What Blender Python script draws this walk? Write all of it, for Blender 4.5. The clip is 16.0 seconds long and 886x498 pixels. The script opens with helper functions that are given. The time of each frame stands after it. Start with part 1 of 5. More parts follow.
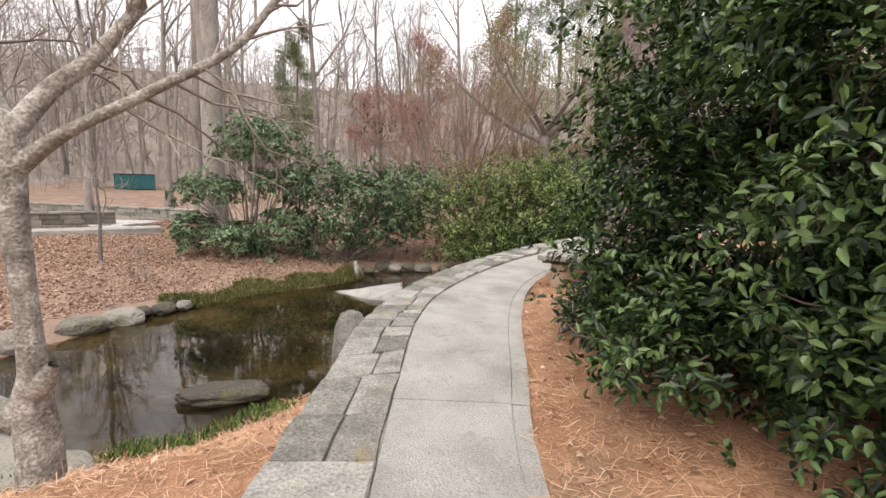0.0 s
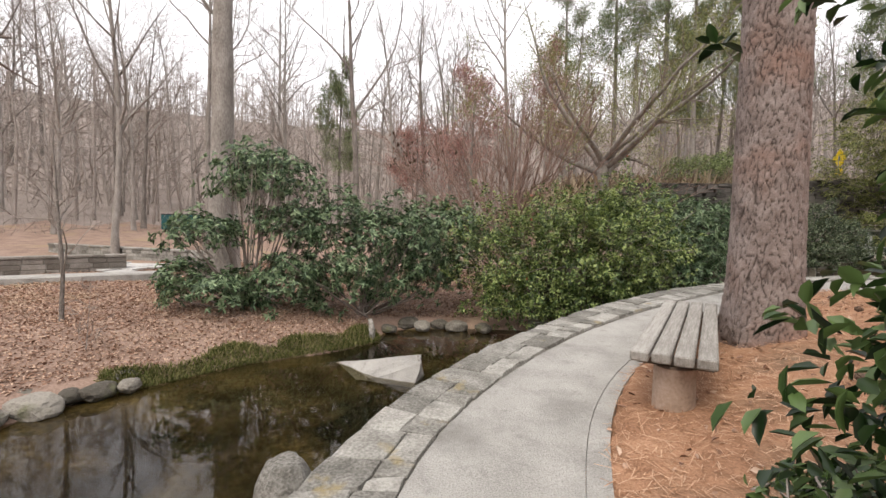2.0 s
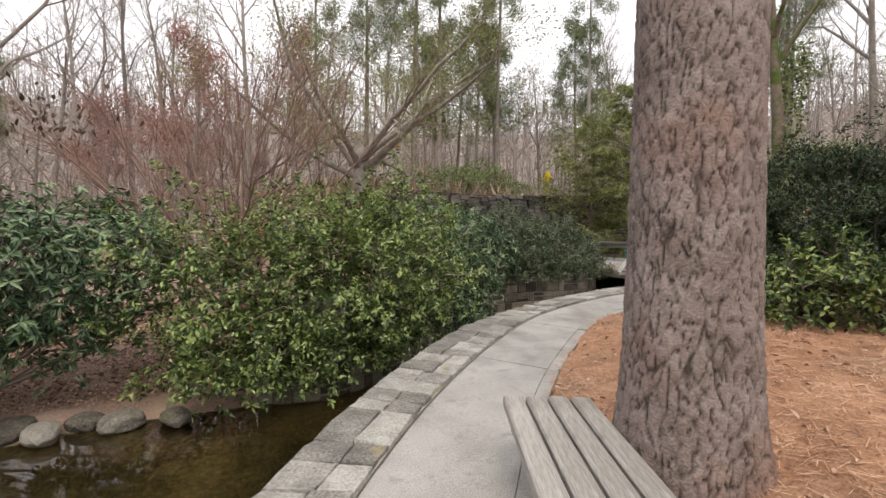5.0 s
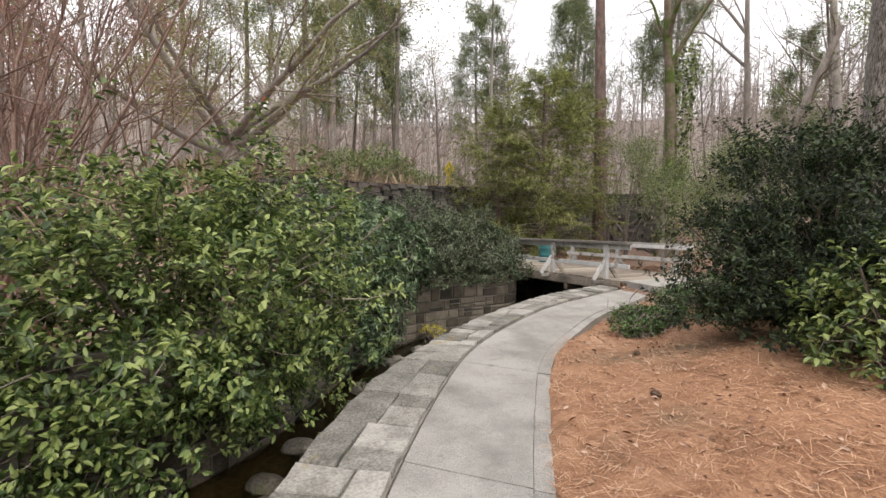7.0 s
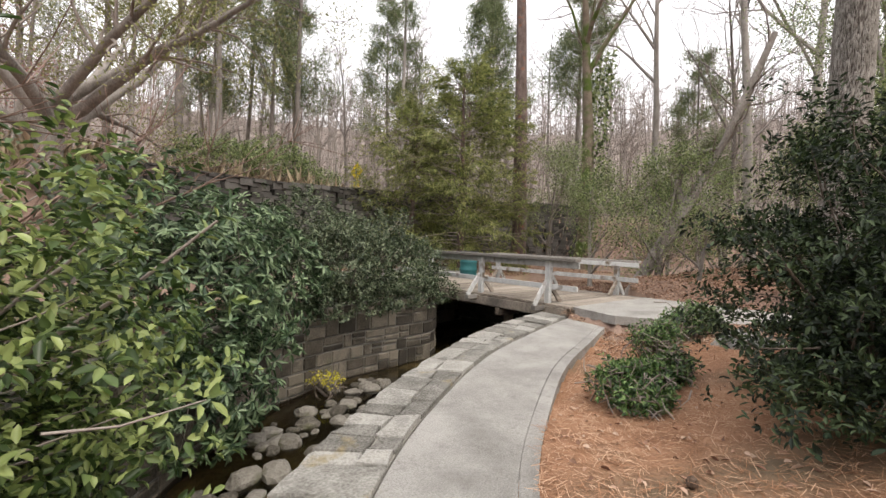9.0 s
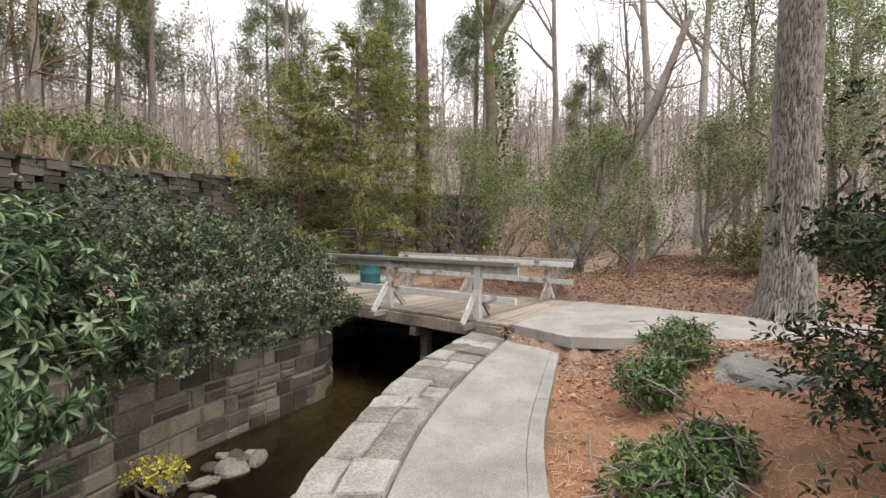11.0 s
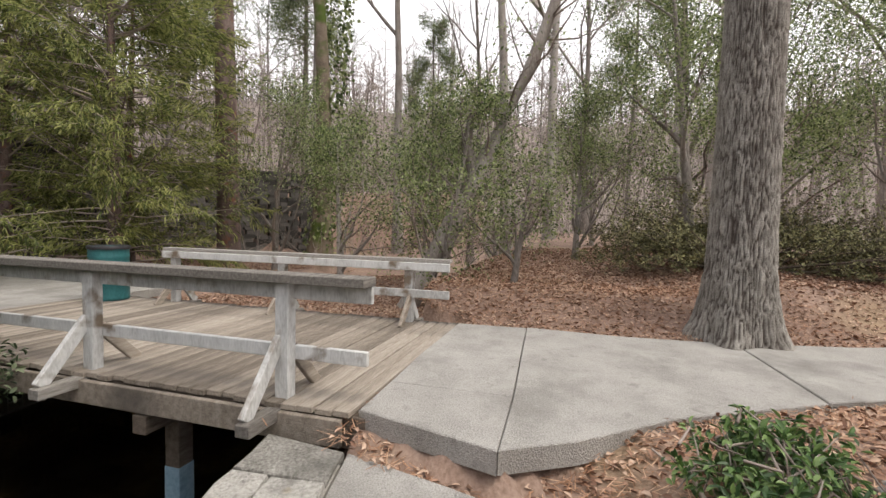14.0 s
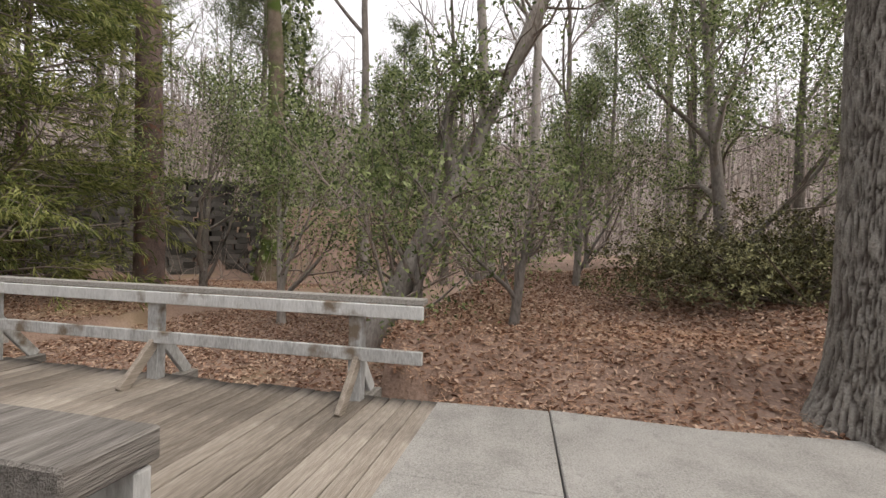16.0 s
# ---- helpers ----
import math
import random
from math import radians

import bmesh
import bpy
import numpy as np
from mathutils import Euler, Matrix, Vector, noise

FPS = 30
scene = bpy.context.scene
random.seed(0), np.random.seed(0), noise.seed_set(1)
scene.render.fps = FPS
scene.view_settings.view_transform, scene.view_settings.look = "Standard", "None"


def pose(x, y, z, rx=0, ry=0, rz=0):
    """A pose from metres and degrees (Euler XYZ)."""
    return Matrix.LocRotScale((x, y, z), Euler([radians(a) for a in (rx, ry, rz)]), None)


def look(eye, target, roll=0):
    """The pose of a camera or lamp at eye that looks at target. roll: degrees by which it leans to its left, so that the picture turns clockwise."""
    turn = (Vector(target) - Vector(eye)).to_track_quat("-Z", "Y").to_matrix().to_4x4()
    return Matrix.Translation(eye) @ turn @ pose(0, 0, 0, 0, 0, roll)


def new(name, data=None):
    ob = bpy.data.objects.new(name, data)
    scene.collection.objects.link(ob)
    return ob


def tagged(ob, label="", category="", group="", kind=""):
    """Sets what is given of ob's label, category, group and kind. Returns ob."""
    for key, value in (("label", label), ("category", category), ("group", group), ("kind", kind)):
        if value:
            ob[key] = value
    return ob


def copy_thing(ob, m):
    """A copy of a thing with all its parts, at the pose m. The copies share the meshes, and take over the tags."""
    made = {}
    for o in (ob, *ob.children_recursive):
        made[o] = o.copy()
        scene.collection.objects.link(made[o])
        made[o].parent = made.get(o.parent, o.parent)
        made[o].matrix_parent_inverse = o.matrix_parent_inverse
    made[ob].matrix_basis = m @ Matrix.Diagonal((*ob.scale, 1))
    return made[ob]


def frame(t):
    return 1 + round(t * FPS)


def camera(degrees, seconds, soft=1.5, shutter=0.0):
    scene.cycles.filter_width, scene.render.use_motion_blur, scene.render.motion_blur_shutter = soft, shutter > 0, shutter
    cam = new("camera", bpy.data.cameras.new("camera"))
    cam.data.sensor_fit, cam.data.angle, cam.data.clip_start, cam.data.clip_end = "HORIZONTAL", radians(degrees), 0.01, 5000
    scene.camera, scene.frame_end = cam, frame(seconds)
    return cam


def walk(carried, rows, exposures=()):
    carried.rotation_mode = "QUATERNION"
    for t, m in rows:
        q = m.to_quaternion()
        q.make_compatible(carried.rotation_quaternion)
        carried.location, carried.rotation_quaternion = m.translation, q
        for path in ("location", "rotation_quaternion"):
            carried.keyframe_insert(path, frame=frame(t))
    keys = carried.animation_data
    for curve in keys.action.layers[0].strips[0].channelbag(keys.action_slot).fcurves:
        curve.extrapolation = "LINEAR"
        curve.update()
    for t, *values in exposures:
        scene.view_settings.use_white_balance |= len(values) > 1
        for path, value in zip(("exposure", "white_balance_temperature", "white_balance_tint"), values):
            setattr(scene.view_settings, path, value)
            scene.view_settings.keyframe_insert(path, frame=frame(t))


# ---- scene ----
cam = camera(88.6, 16.0)
PATH = [
    (0, (-0.164, -0.677, 1.887), (-0.143, 1.307, 1.634), 1.0),
    (0.5, (0.002, 0.045, 1.874), (-0.141, 2.027, 1.645), 0.8),
    (1, (0.077, 0.775, 1.858), (-0.132, 2.752, 1.640), 0.6),
    (1.5, (0.124, 1.495, 1.897), (-0.051, 3.481, 1.743), 0.2),
    (2, (0.142, 2.161, 1.962), (-0.057, 4.149, 1.868), 0.6),
    (2.5, (0.134, 2.781, 2.033), (-0.017, 4.774, 1.949), 0.4),
    (3, (0.229, 3.393, 2.065), (0.294, 5.391, 2.012), 0.4),
    (3.5, (0.264, 4.044, 2.073), (0.542, 6.024, 2.042), 0.9),
    (4, (0.349, 4.715, 2.092), (0.866, 6.647, 2.062), 1.0),
    (4.2, (0.433, 4.985, 2.077), (1.030, 6.893, 2.042), 1.1),
    (6.5, (1.679, 7.798, 2.276), (2.793, 9.458, 2.193), 0.2),
    (7, (1.952, 8.417, 2.268), (3.172, 9.999, 2.184), 0.9),
    (7.5, (2.369, 9.018, 2.262), (3.725, 10.488, 2.2), 0.6),
    (8, (2.875, 9.599, 2.259), (4.309, 10.992, 2.221), 1.4),
    (10.3, (4.877, 11.639, 2.483), (6.542, 12.744, 2.408), 0.2),
    (10.5, (5.064, 11.807, 2.475), (6.767, 12.854, 2.402), 0.0),
    (11, (5.599, 12.159, 2.482), (7.366, 13.094, 2.416), 0.5),
    (11.5, (6.078, 12.486, 2.519), (7.942, 13.209, 2.457), 0.8),
    (12, (6.698, 12.741, 2.469), (8.617, 13.301, 2.405), 1.1),
    (12.5, (7.291, 13.029, 2.46), (9.232, 13.503, 2.376), 1.4),
    (13, (7.9, 13.225, 2.43), (9.867, 13.576, 2.342), 1.3),
    (13.5, (8.55, 13.362, 2.427), (10.519, 13.695, 2.326), 1.3),
    (14, (9.21, 13.512, 2.433), (11.191, 13.765, 2.329), 1.3),
    (14.5, (9.871, 13.598, 2.44), (11.857, 13.82, 2.358), 1.3),
    (15, (10.474, 13.721, 2.421), (12.464, 13.916, 2.376), 1.5),
    (15.5, (11.031, 13.768, 2.421), (13.025, 13.907, 2.386), 1.5),
    (16, (11.58, 13.8, 2.425), (13.575, 13.93, 2.405), 1.5),
]
walk(cam, [(t, look(eye, target, roll)) for t, eye, target, roll in PATH], [(0, 0.5), (2, 0.32), (3.5, 0.15), (6.5, 0.35), (8, 0.35), (10.5, 0.5), (12.5, 0.4), (14, 0.3), (15, 0.25), (16, 0.05)])

# ---- world and light: bright overcast ----
world = bpy.data.worlds.new("overcast")
scene.world = world
world.use_nodes = True
wn, wl = world.node_tree.nodes, world.node_tree.links
sky = wn.new("ShaderNodeTexSky")
sky.sky_type, sky.sun_disc = "NISHITA", False
sky.sun_elevation, sky.sun_rotation = radians(48), radians(200)
sky.air_density, sky.dust_density, sky.ozone_density = 1.0, 6.0, 1.0
veil = wn.new("ShaderNodeMixRGB")
veil.inputs[0].default_value = 0.8
veil.inputs[2].default_value = (11.6, 11.2, 11.3, 1)
wl.new(sky.outputs[0], veil.inputs[1])
wl.new(veil.outputs[0], wn["Background"].inputs[0])
wn["Background"].inputs[1].default_value = 0.13
sun = new("sun", bpy.data.lights.new("sun", "SUN"))
sun.data.energy, sun.data.angle, sun.data.color = 1.5, radians(30), (1.0, 0.93, 0.79)
sun.matrix_world = look((0, 0, 30), (6, 16, 0))

# ---- materials ----


def material(name, dark, mid, light, scale=3.0, fine=40.0, rough=0.85, bump=0.25, island=0.0, wood=False,
             metallic=0.0, stretch=(1, 1, 1), per_object=0.0, spec=0.3, spot=None, contrast=0.5):
    """Two scales of noise drive the colour; the fine one also gives relief."""
    m = bpy.data.materials.new(name)
    m.use_nodes = True
    n, l = m.node_tree.nodes, m.node_tree.links
    b = n["Principled BSDF"]
    b.inputs["Roughness"].default_value = rough
    b.inputs["Metallic"].default_value = metallic
    b.inputs["Specular IOR Level"].default_value = spec
    tc = n.new("ShaderNodeTexCoord")
    mp = n.new("ShaderNodeMapping")
    mp.inputs["Scale"].default_value = stretch
    l.new(tc.outputs["Object"], mp.inputs[0])
    n1 = n.new("ShaderNodeTexNoise")
    n1.inputs["Scale"].default_value, n1.inputs["Detail"].default_value = scale, 5
    n2 = n.new("ShaderNodeTexNoise")
    n2.inputs["Scale"].default_value, n2.inputs["Detail"].default_value = fine, 6
    l.new(mp.outputs[0], n1.inputs[0])
    l.new(mp.outputs[0], n2.inputs[0])
    mix = n.new("ShaderNodeMath")
    mix.operation = "MULTIPLY_ADD"
    mix.inputs[1].default_value = contrast
    l.new(n2.outputs[0], mix.inputs[0])
    half = n.new("ShaderNodeMath")
    half.operation = "MULTIPLY"
    half.inputs[1].default_value = 1 - contrast
    l.new(n1.outputs[0], half.inputs[0])
    l.new(half.outputs[0], mix.inputs[2])
    last = mix.outputs[0]
    if island or per_object:
        rnd = n.new("ShaderNodeNewGeometry") if island else n.new("ShaderNodeObjectInfo")
        amount = island or per_object
        add = n.new("ShaderNodeMath")
        add.operation = "MULTIPLY_ADD"
        add.inputs[1].default_value = amount
        l.new(rnd.outputs["Random Per Island" if island else "Random"], add.inputs[0])
        sub = n.new("ShaderNodeMath")
        sub.operation = "SUBTRACT"
        sub.inputs[1].default_value = amount / 2
        l.new(last, sub.inputs[0])
        l.new(sub.outputs[0], add.inputs[2])
        last = add.outputs[0]
    ramp = n.new("ShaderNodeValToRGB")
    ramp.color_ramp.elements[0].position, ramp.color_ramp.elements[0].color = 0.3, (*dark, 1)
    ramp.color_ramp.elements[1].position, ramp.color_ramp.elements[1].color = 0.72, (*light, 1)
    e = ramp.color_ramp.elements.new(0.5)
    e.color = (*mid, 1)
    l.new(last, ramp.inputs[0])
    colour = ramp.outputs[0]
    if spot:
        where, size, lo, hi = spot
        n3 = n.new("ShaderNodeTexNoise")
        n3.inputs["Scale"].default_value, n3.inputs["Detail"].default_value = size, 7
        l.new(tc.outputs["Object"], n3.inputs[0])
        r3 = n.new("ShaderNodeMapRange")
        r3.inputs[1].default_value, r3.inputs[2].default_value = lo, hi
        l.new(n3.outputs[0], r3.inputs[0])
        mx = n.new("ShaderNodeMixRGB")
        mx.inputs[2].default_value = (*where, 1)
        l.new(r3.outputs[0], mx.inputs[0])
        l.new(colour, mx.inputs[1])
        colour = mx.outputs[0]
    l.new(colour, b.inputs["Base Color"])
    if bump:
        bp = n.new("ShaderNodeBump")
        bp.inputs["Strength"].default_value, bp.inputs["Distance"].default_value = bump, 0.02
        l.new(n2.outputs[0], bp.inputs["Height"])
        l.new(bp.outputs[0], b.inputs["Normal"])
    return m


def leaf_material(name, dark, mid, light, rough=0.4, thin=0.25):
    m = material(name, dark, mid, light, scale=1.2, fine=6, rough=rough, bump=0, island=0.75, spec=0.5, contrast=0.3)
    n, l = m.node_tree.nodes, m.node_tree.links
    b = n["Principled BSDF"]
    tr = n.new("ShaderNodeBsdfTranslucent")
    l.new(b.inputs["Base Color"].links[0].from_socket, tr.inputs[0])
    mx = n.new("ShaderNodeMixShader")
    mx.inputs[0].default_value = thin
    l.new(b.outputs[0], mx.inputs[1])
    l.new(tr.outputs[0], mx.inputs[2])
    l.new(mx.outputs[0], n["Material Output"].inputs[0])
    return m


def weather(m, dark, size, lo, hi, most):
    """Blotches of soot and lichen at two scales over a material's own colour."""
    n, l = m.node_tree.nodes, m.node_tree.links
    b = n["Principled BSDF"]
    tc = n.new("ShaderNodeTexCoord")
    total = None
    for k, (scale, a, c) in enumerate(((size, lo, hi), (size * 7, lo + .06, hi + .04))):
        t = n.new("ShaderNodeTexNoise")
        t.inputs["Scale"].default_value, t.inputs["Detail"].default_value, t.inputs["Roughness"].default_value = scale, 9, .68
        l.new(tc.outputs["Object"], t.inputs[0])
        r = n.new("ShaderNodeMapRange")
        r.inputs[1].default_value, r.inputs[2].default_value, r.inputs[4].default_value = a, c, most
        l.new(t.outputs[0], r.inputs[0])
        if total is None:
            total = r.outputs[0]
        else:
            mx = n.new("ShaderNodeMath")
            mx.operation = "MAXIMUM"
            l.new(total, mx.inputs[0])
            l.new(r.outputs[0], mx.inputs[1])
            total = mx.outputs[0]
    mix = n.new("ShaderNodeMixRGB")
    mix.inputs[2].default_value = (*dark, 1)
    l.new(total, mix.inputs[0])
    l.new(b.inputs["Base Color"].links[0].from_socket, mix.inputs[1])
    l.new(mix.outputs[0], b.inputs["Base Color"])
    return m


CONCRETE = weather(material("concrete", (.23, .22, .205), (.37, .357, .337), (.5, .483, .46), 2.2, 80, .92, .9, contrast=.6), (.15, .143, .13), .9, .5, .72, .7)
WALLSTONE = weather(material("wall_stone", (.12, .113, .1), (.26, .25, .228), (.44, .425, .395), 5, 45, .92, 1.0, per_object=.3, contrast=.6, spot=((.3, .24, .12), 3.1, .63, .75)), (.1, .097, .088), 2.6, .52, .68, .6)
MORTAR = material("mortar", (.17, .16, .14), (.26, .245, .22), (.34, .325, .295), 8, 60, .95, .5)
ASHLAR = material("retaining_stone", (.05, .043, .034), (.12, .103, .081), (.255, .222, .177), 4, 40, .9, .8, per_object=.5, spot=((.10, .105, .06), 1.3, .6, .75))
FARSTONE = material("dark_stacked_stone", (.05, .047, .043), (.09, .085, .078), (.16, .15, .14), 2, 25, .95, .5, island=.5)
STRAW = material("pine_straw", (.16, .08, .045), (.34, .185, .11), (.5, .305, .19), 2.5, 55, .95, .7, spot=((.16, .12, .08), .7, .55, .75))
LITTER = material("leaf_litter", (.13, .085, .065), (.27, .185, .145), (.38, .28, .225), 1.5, 30, .95, .8, spot=((.3, .22, .14), .5, .55, .7))
NEEDLE = material("straw_needle", (.28, .14, .075), (.44, .25, .15), (.6, .4, .27), 1, 4, .8, 0, island=.6)
DRYLEAF = material("dry_leaf", (.2, .11, .075), (.38, .235, .165), (.52, .38, .29), 1, 4, .8, 0, island=.7)
MOSS = material("mossy_grass", (.07, .085, .02), (.16, .17, .05), (.3, .28, .12), 2, 20, .95, 0, island=.6)
GRASS = material("green_grass", (.06, .11, .025), (.12, .2, .05), (.24, .3, .1), 2, 20, .8, 0, island=.6)
DRYGRASS = material("dry_grass", (.26, .2, .13), (.4, .32, .22), (.52, .43, .31), 2, 20, .9, 0, island=.6)
ROCK = material("creek_rock", (.07, .062, .05), (.155, .14, .118), (.27, .25, .22), 4, 30, .85, .8, per_object=.45, spot=((.1, .1, .05), 2.3, .55, .7))
BOULDER = material("boulder_granite", (.13, .13, .125), (.23, .23, .22), (.36, .36, .35), 2.2, 40, .9, .7, spot=((.45, .44, .42), 2.0, .62, .7))
PINEBARK = material("pine_bark", (.045, .032, .027), (.15, .11, .098), (.27, .215, .2), 5, 50, .95, .7, stretch=(1, 1, .5), spot=((.24, .11, .07), 4.5, .58, .7))
OAKBARK = material("oak_bark", (.05, .045, .038), (.16, .15, .135), (.29, .28, .255), 6, 60, .95, .7, stretch=(1, 1, .3))
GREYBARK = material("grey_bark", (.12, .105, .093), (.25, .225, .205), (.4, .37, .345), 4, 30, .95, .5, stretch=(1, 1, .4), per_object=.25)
LICHENBARK = material("lichen_bark", (.09, .075, .062), (.27, .245, .22), (.66, .64, .61), 8, 45, .95, 1.0, contrast=.5, spot=((.15, .085, .05), 2.2, .62, .72))
IVYBARK = material("ivy_bark", (.1, .075, .055), (.2, .16, .125), (.3, .26, .2), 4, 30, .95, .5, spot=((.09, .13, .03), 1.5, .45, .6))
TWIG = material("bare_twig", (.17, .135, .118), (.28, .235, .21), (.4, .35, .315), 2, 20, .9, 0, island=.4)
REDTWIG = material("reddish_twig", (.14, .085, .065), (.25, .165, .135), (.36, .26, .22), 2, 20, .9, 0, island=.4)
WEATHERED = material("weathered_wood", (.12, .108, .098), (.25, .232, .212), (.42, .4, .375), 3, 14, .9, .6, stretch=(1, 14, 14), per_object=.3)
DECKWOOD = material("deck_wood", (.145, .122, .1), (.285, .245, .205), (.44, .39, .335), 1.2, 9, .9, .6, stretch=(1, 14, 14), per_object=.28, spot=((.09, .08, .072), .9, .5, .64))
PALEPAINT = material("flaking_grey_paint", (.36, .36, .355), (.56, .565, .56), (.7, .705, .7), 3, 18, .8, .4, stretch=(3, 3, 1), per_object=.2, spot=((.2, .16, .12), 3.5, .57, .68))
DARKWOOD = material("dark_beam", (.07, .055, .045), (.13, .105, .085), (.22, .185, .155), 3, 20, .9, .5, stretch=(1, 6, 6))
BLUEPAINT = material("pale_blue_paint", (.16, .27, .36), (.25, .39, .5), (.36, .5, .6), 4, 25, .7, .3)
TEAL = material("teal_drum", (.018, .085, .095), (.028, .125, .135), (.05, .17, .18), 4, 30, .5, .1)
BLACKISH = material("dark_liner", (.015, .015, .017), (.025, .025, .028), (.04, .04, .045), 6, 30, .4, .2)
YELLOW = material("sign_yellow", (.7, .5, .01), (.8, .6, .015), (.85, .66, .03), 4, 30, .5, 0)
TERRACOTTA = material("bench_pedestal", (.24, .17, .125), (.35, .26, .2), (.44, .34, .28), 5, 40, .9, .4)
RHODO = leaf_material("rhododendron_leaf", (.03, .062, .026), (.1, .17, .078), (.27, .36, .2), .36)
CAMELLIA = leaf_material("camellia_leaf", (.04, .072, .018), (.135, .205, .06), (.36, .43, .15), .33, .3)
LAUREL = leaf_material("laurel_leaf", (.009, .023, .007), (.03, .066, .017), (.12, .19, .06), .34)
YEW = leaf_material("dark_yew_leaf", (.006, .014, .005), (.019, .038, .014), (.065, .1, .038), .6)
AZALEA = leaf_material("azalea_leaf", (.035, .08, .022), (.095, .18, .048), (.22, .33, .11), .4)
HOLLY = leaf_material("thicket_leaf", (.07, .1, .035), (.185, .24, .09), (.36, .42, .19), .4, .5)
HEDGE = leaf_material("hedge_leaf", (.032, .052, .024), (.085, .12, .06), (.22, .26, .155), .38)
CEDAR = leaf_material("cedar_spray", (.1, .13, .038), (.25, .285, .09), (.43, .45, .17), .6, .5)
PINENEEDLE = leaf_material("pine_needle", (.11, .14, .065), (.21, .26, .125), (.34, .39, .21), .6, .5)
REDBUD = leaf_material("red_maple_bud", (.26, .13, .11), (.38, .2, .17), (.5, .3, .26), .7)
SPRINGBUD = leaf_material("spring_bud", (.16, .17, .05), (.27, .28, .1), (.38, .38, .17), .7)
BROWNLEAF = leaf_material("brown_dead_leaf", (.06, .035, .02), (.12, .075, .05), (.2, .13, .09), .7)
YELLOWLEAF = leaf_material("yellow_leaf", (.45, .4, .02), (.62, .56, .04), (.75, .68, .08), .5)
PINK = leaf_material("camellia_flower", (.5, .06, .06), (.65, .12, .1), (.75, .3, .25), .6)

WATER = bpy.data.materials.new("creek_water")
WATER.use_nodes = True
_n, _l = WATER.node_tree.nodes, WATER.node_tree.links
_b = _n["Principled BSDF"]
_b.inputs["Base Color"].default_value = (.42, .37, .24, 1)
_b.inputs["Roughness"].default_value = 0.03
_b.inputs["IOR"].default_value = 1.33
_b.inputs["Transmission Weight"].default_value = 1.0
_w = _n.new("ShaderNodeTexNoise")
_w.inputs["Scale"].default_value, _w.inputs["Detail"].default_value = 2.2, 2
_bp = _n.new("ShaderNodeBump")
_bp.inputs["Strength"].default_value, _bp.inputs["Distance"].default_value = 0.035, 0.05
_tc = _n.new("ShaderNodeTexCoord")
_l.new(_tc.outputs["Object"], _w.inputs[0])
_l.new(_w.outputs[0], _bp.inputs["Height"])
_l.new(_bp.outputs[0], _b.inputs["Normal"])

# ---- mesh helpers ----
rng = np.random.default_rng(7)


def mesh_of(name, verts, faces, mat, smooth=False):
    me = bpy.data.meshes.new(name)
    me.from_pydata([tuple(v) for v in verts], [], [tuple(f) for f in faces])
    me.materials.append(mat)
    if smooth:
        me.polygons.foreach_set("use_smooth", [True] * len(me.polygons))
    me.update()
    return me


def big_mesh(name, verts, quads, mat, smooth=False):
    """A mesh of quads from arrays."""
    me = bpy.data.meshes.new(name)
    verts, quads = np.asarray(verts, np.float32), np.asarray(quads, np.int32)
    me.vertices.add(len(verts))
    me.vertices.foreach_set("co", verts.ravel())
    me.loops.add(quads.size)
    me.loops.foreach_set("vertex_index", quads.ravel())
    me.polygons.add(len(quads))
    me.polygons.foreach_set("loop_start", np.arange(0, quads.size, quads.shape[1], dtype=np.int32))
    if smooth:
        me.polygons.foreach_set("use_smooth", np.ones(len(quads), bool))
    me.materials.append(mat)
    me.update(calc_edges=True)
    return me


def thing(name, label, category, m=None, group="", kind=""):
    ob = new(name)
    ob.empty_display_size = 0.1
    if m is not None:
        ob.matrix_world = m
    return tagged(ob, label, category, group, kind)


def put(name, me, parent=None, m=None, label=""):
    ob = new(name, me)
    if m is not None:
        ob.matrix_basis = m
    if parent is not None:
        ob.parent = parent
    if label:
        tagged(ob, label)
    return ob


def part(name, bm, mat, parent, label="", m=None):
    me = bpy.data.meshes.new(name)
    bm.to_mesh(me)
    bm.free()
    me.materials.append(mat)
    return put(name, me, parent, m, label)


def box_bm(sx, sy, sz, bevel=0.006, jitter=0.0):
    """A bevelled box standing on z = 0, centred in x and y."""
    bm = bmesh.new()
    bmesh.ops.create_cube(bm, size=1)
    for v in bm.verts:
        v.co = Vector((v.co.x * sx, v.co.y * sy, (v.co.z + 0.5) * sz))
        if jitter:
            v.co += Vector((random.uniform(-1, 1), random.uniform(-1, 1), random.uniform(-1, 1))) * jitter
    if bevel:
        bmesh.ops.bevel(bm, geom=bm.edges[:], offset=bevel, segments=1, affect="EDGES")
    return bm


def beam_bm(a, b, w, h, bevel=0.006):
    """A bevelled beam from a to b, w wide and h high."""
    a, b = Vector(a), Vector(b)
    d = b - a
    bm = box_bm(d.length, w, h, bevel)
    up = Vector((0, 0, 1)) if abs(d.normalized().z) < .95 else Vector((0, 1, 0))
    x = d.normalized()
    y = up.cross(x).normalized()
    z = x.cross(y)
    rot = Matrix((x, y, z)).transposed().to_4x4()
    bmesh.ops.transform(bm, matrix=Matrix.Translation((a + b) / 2) @ rot @ Matrix.Translation((0, 0, -h / 2)), verts=bm.verts[:])
    return bm


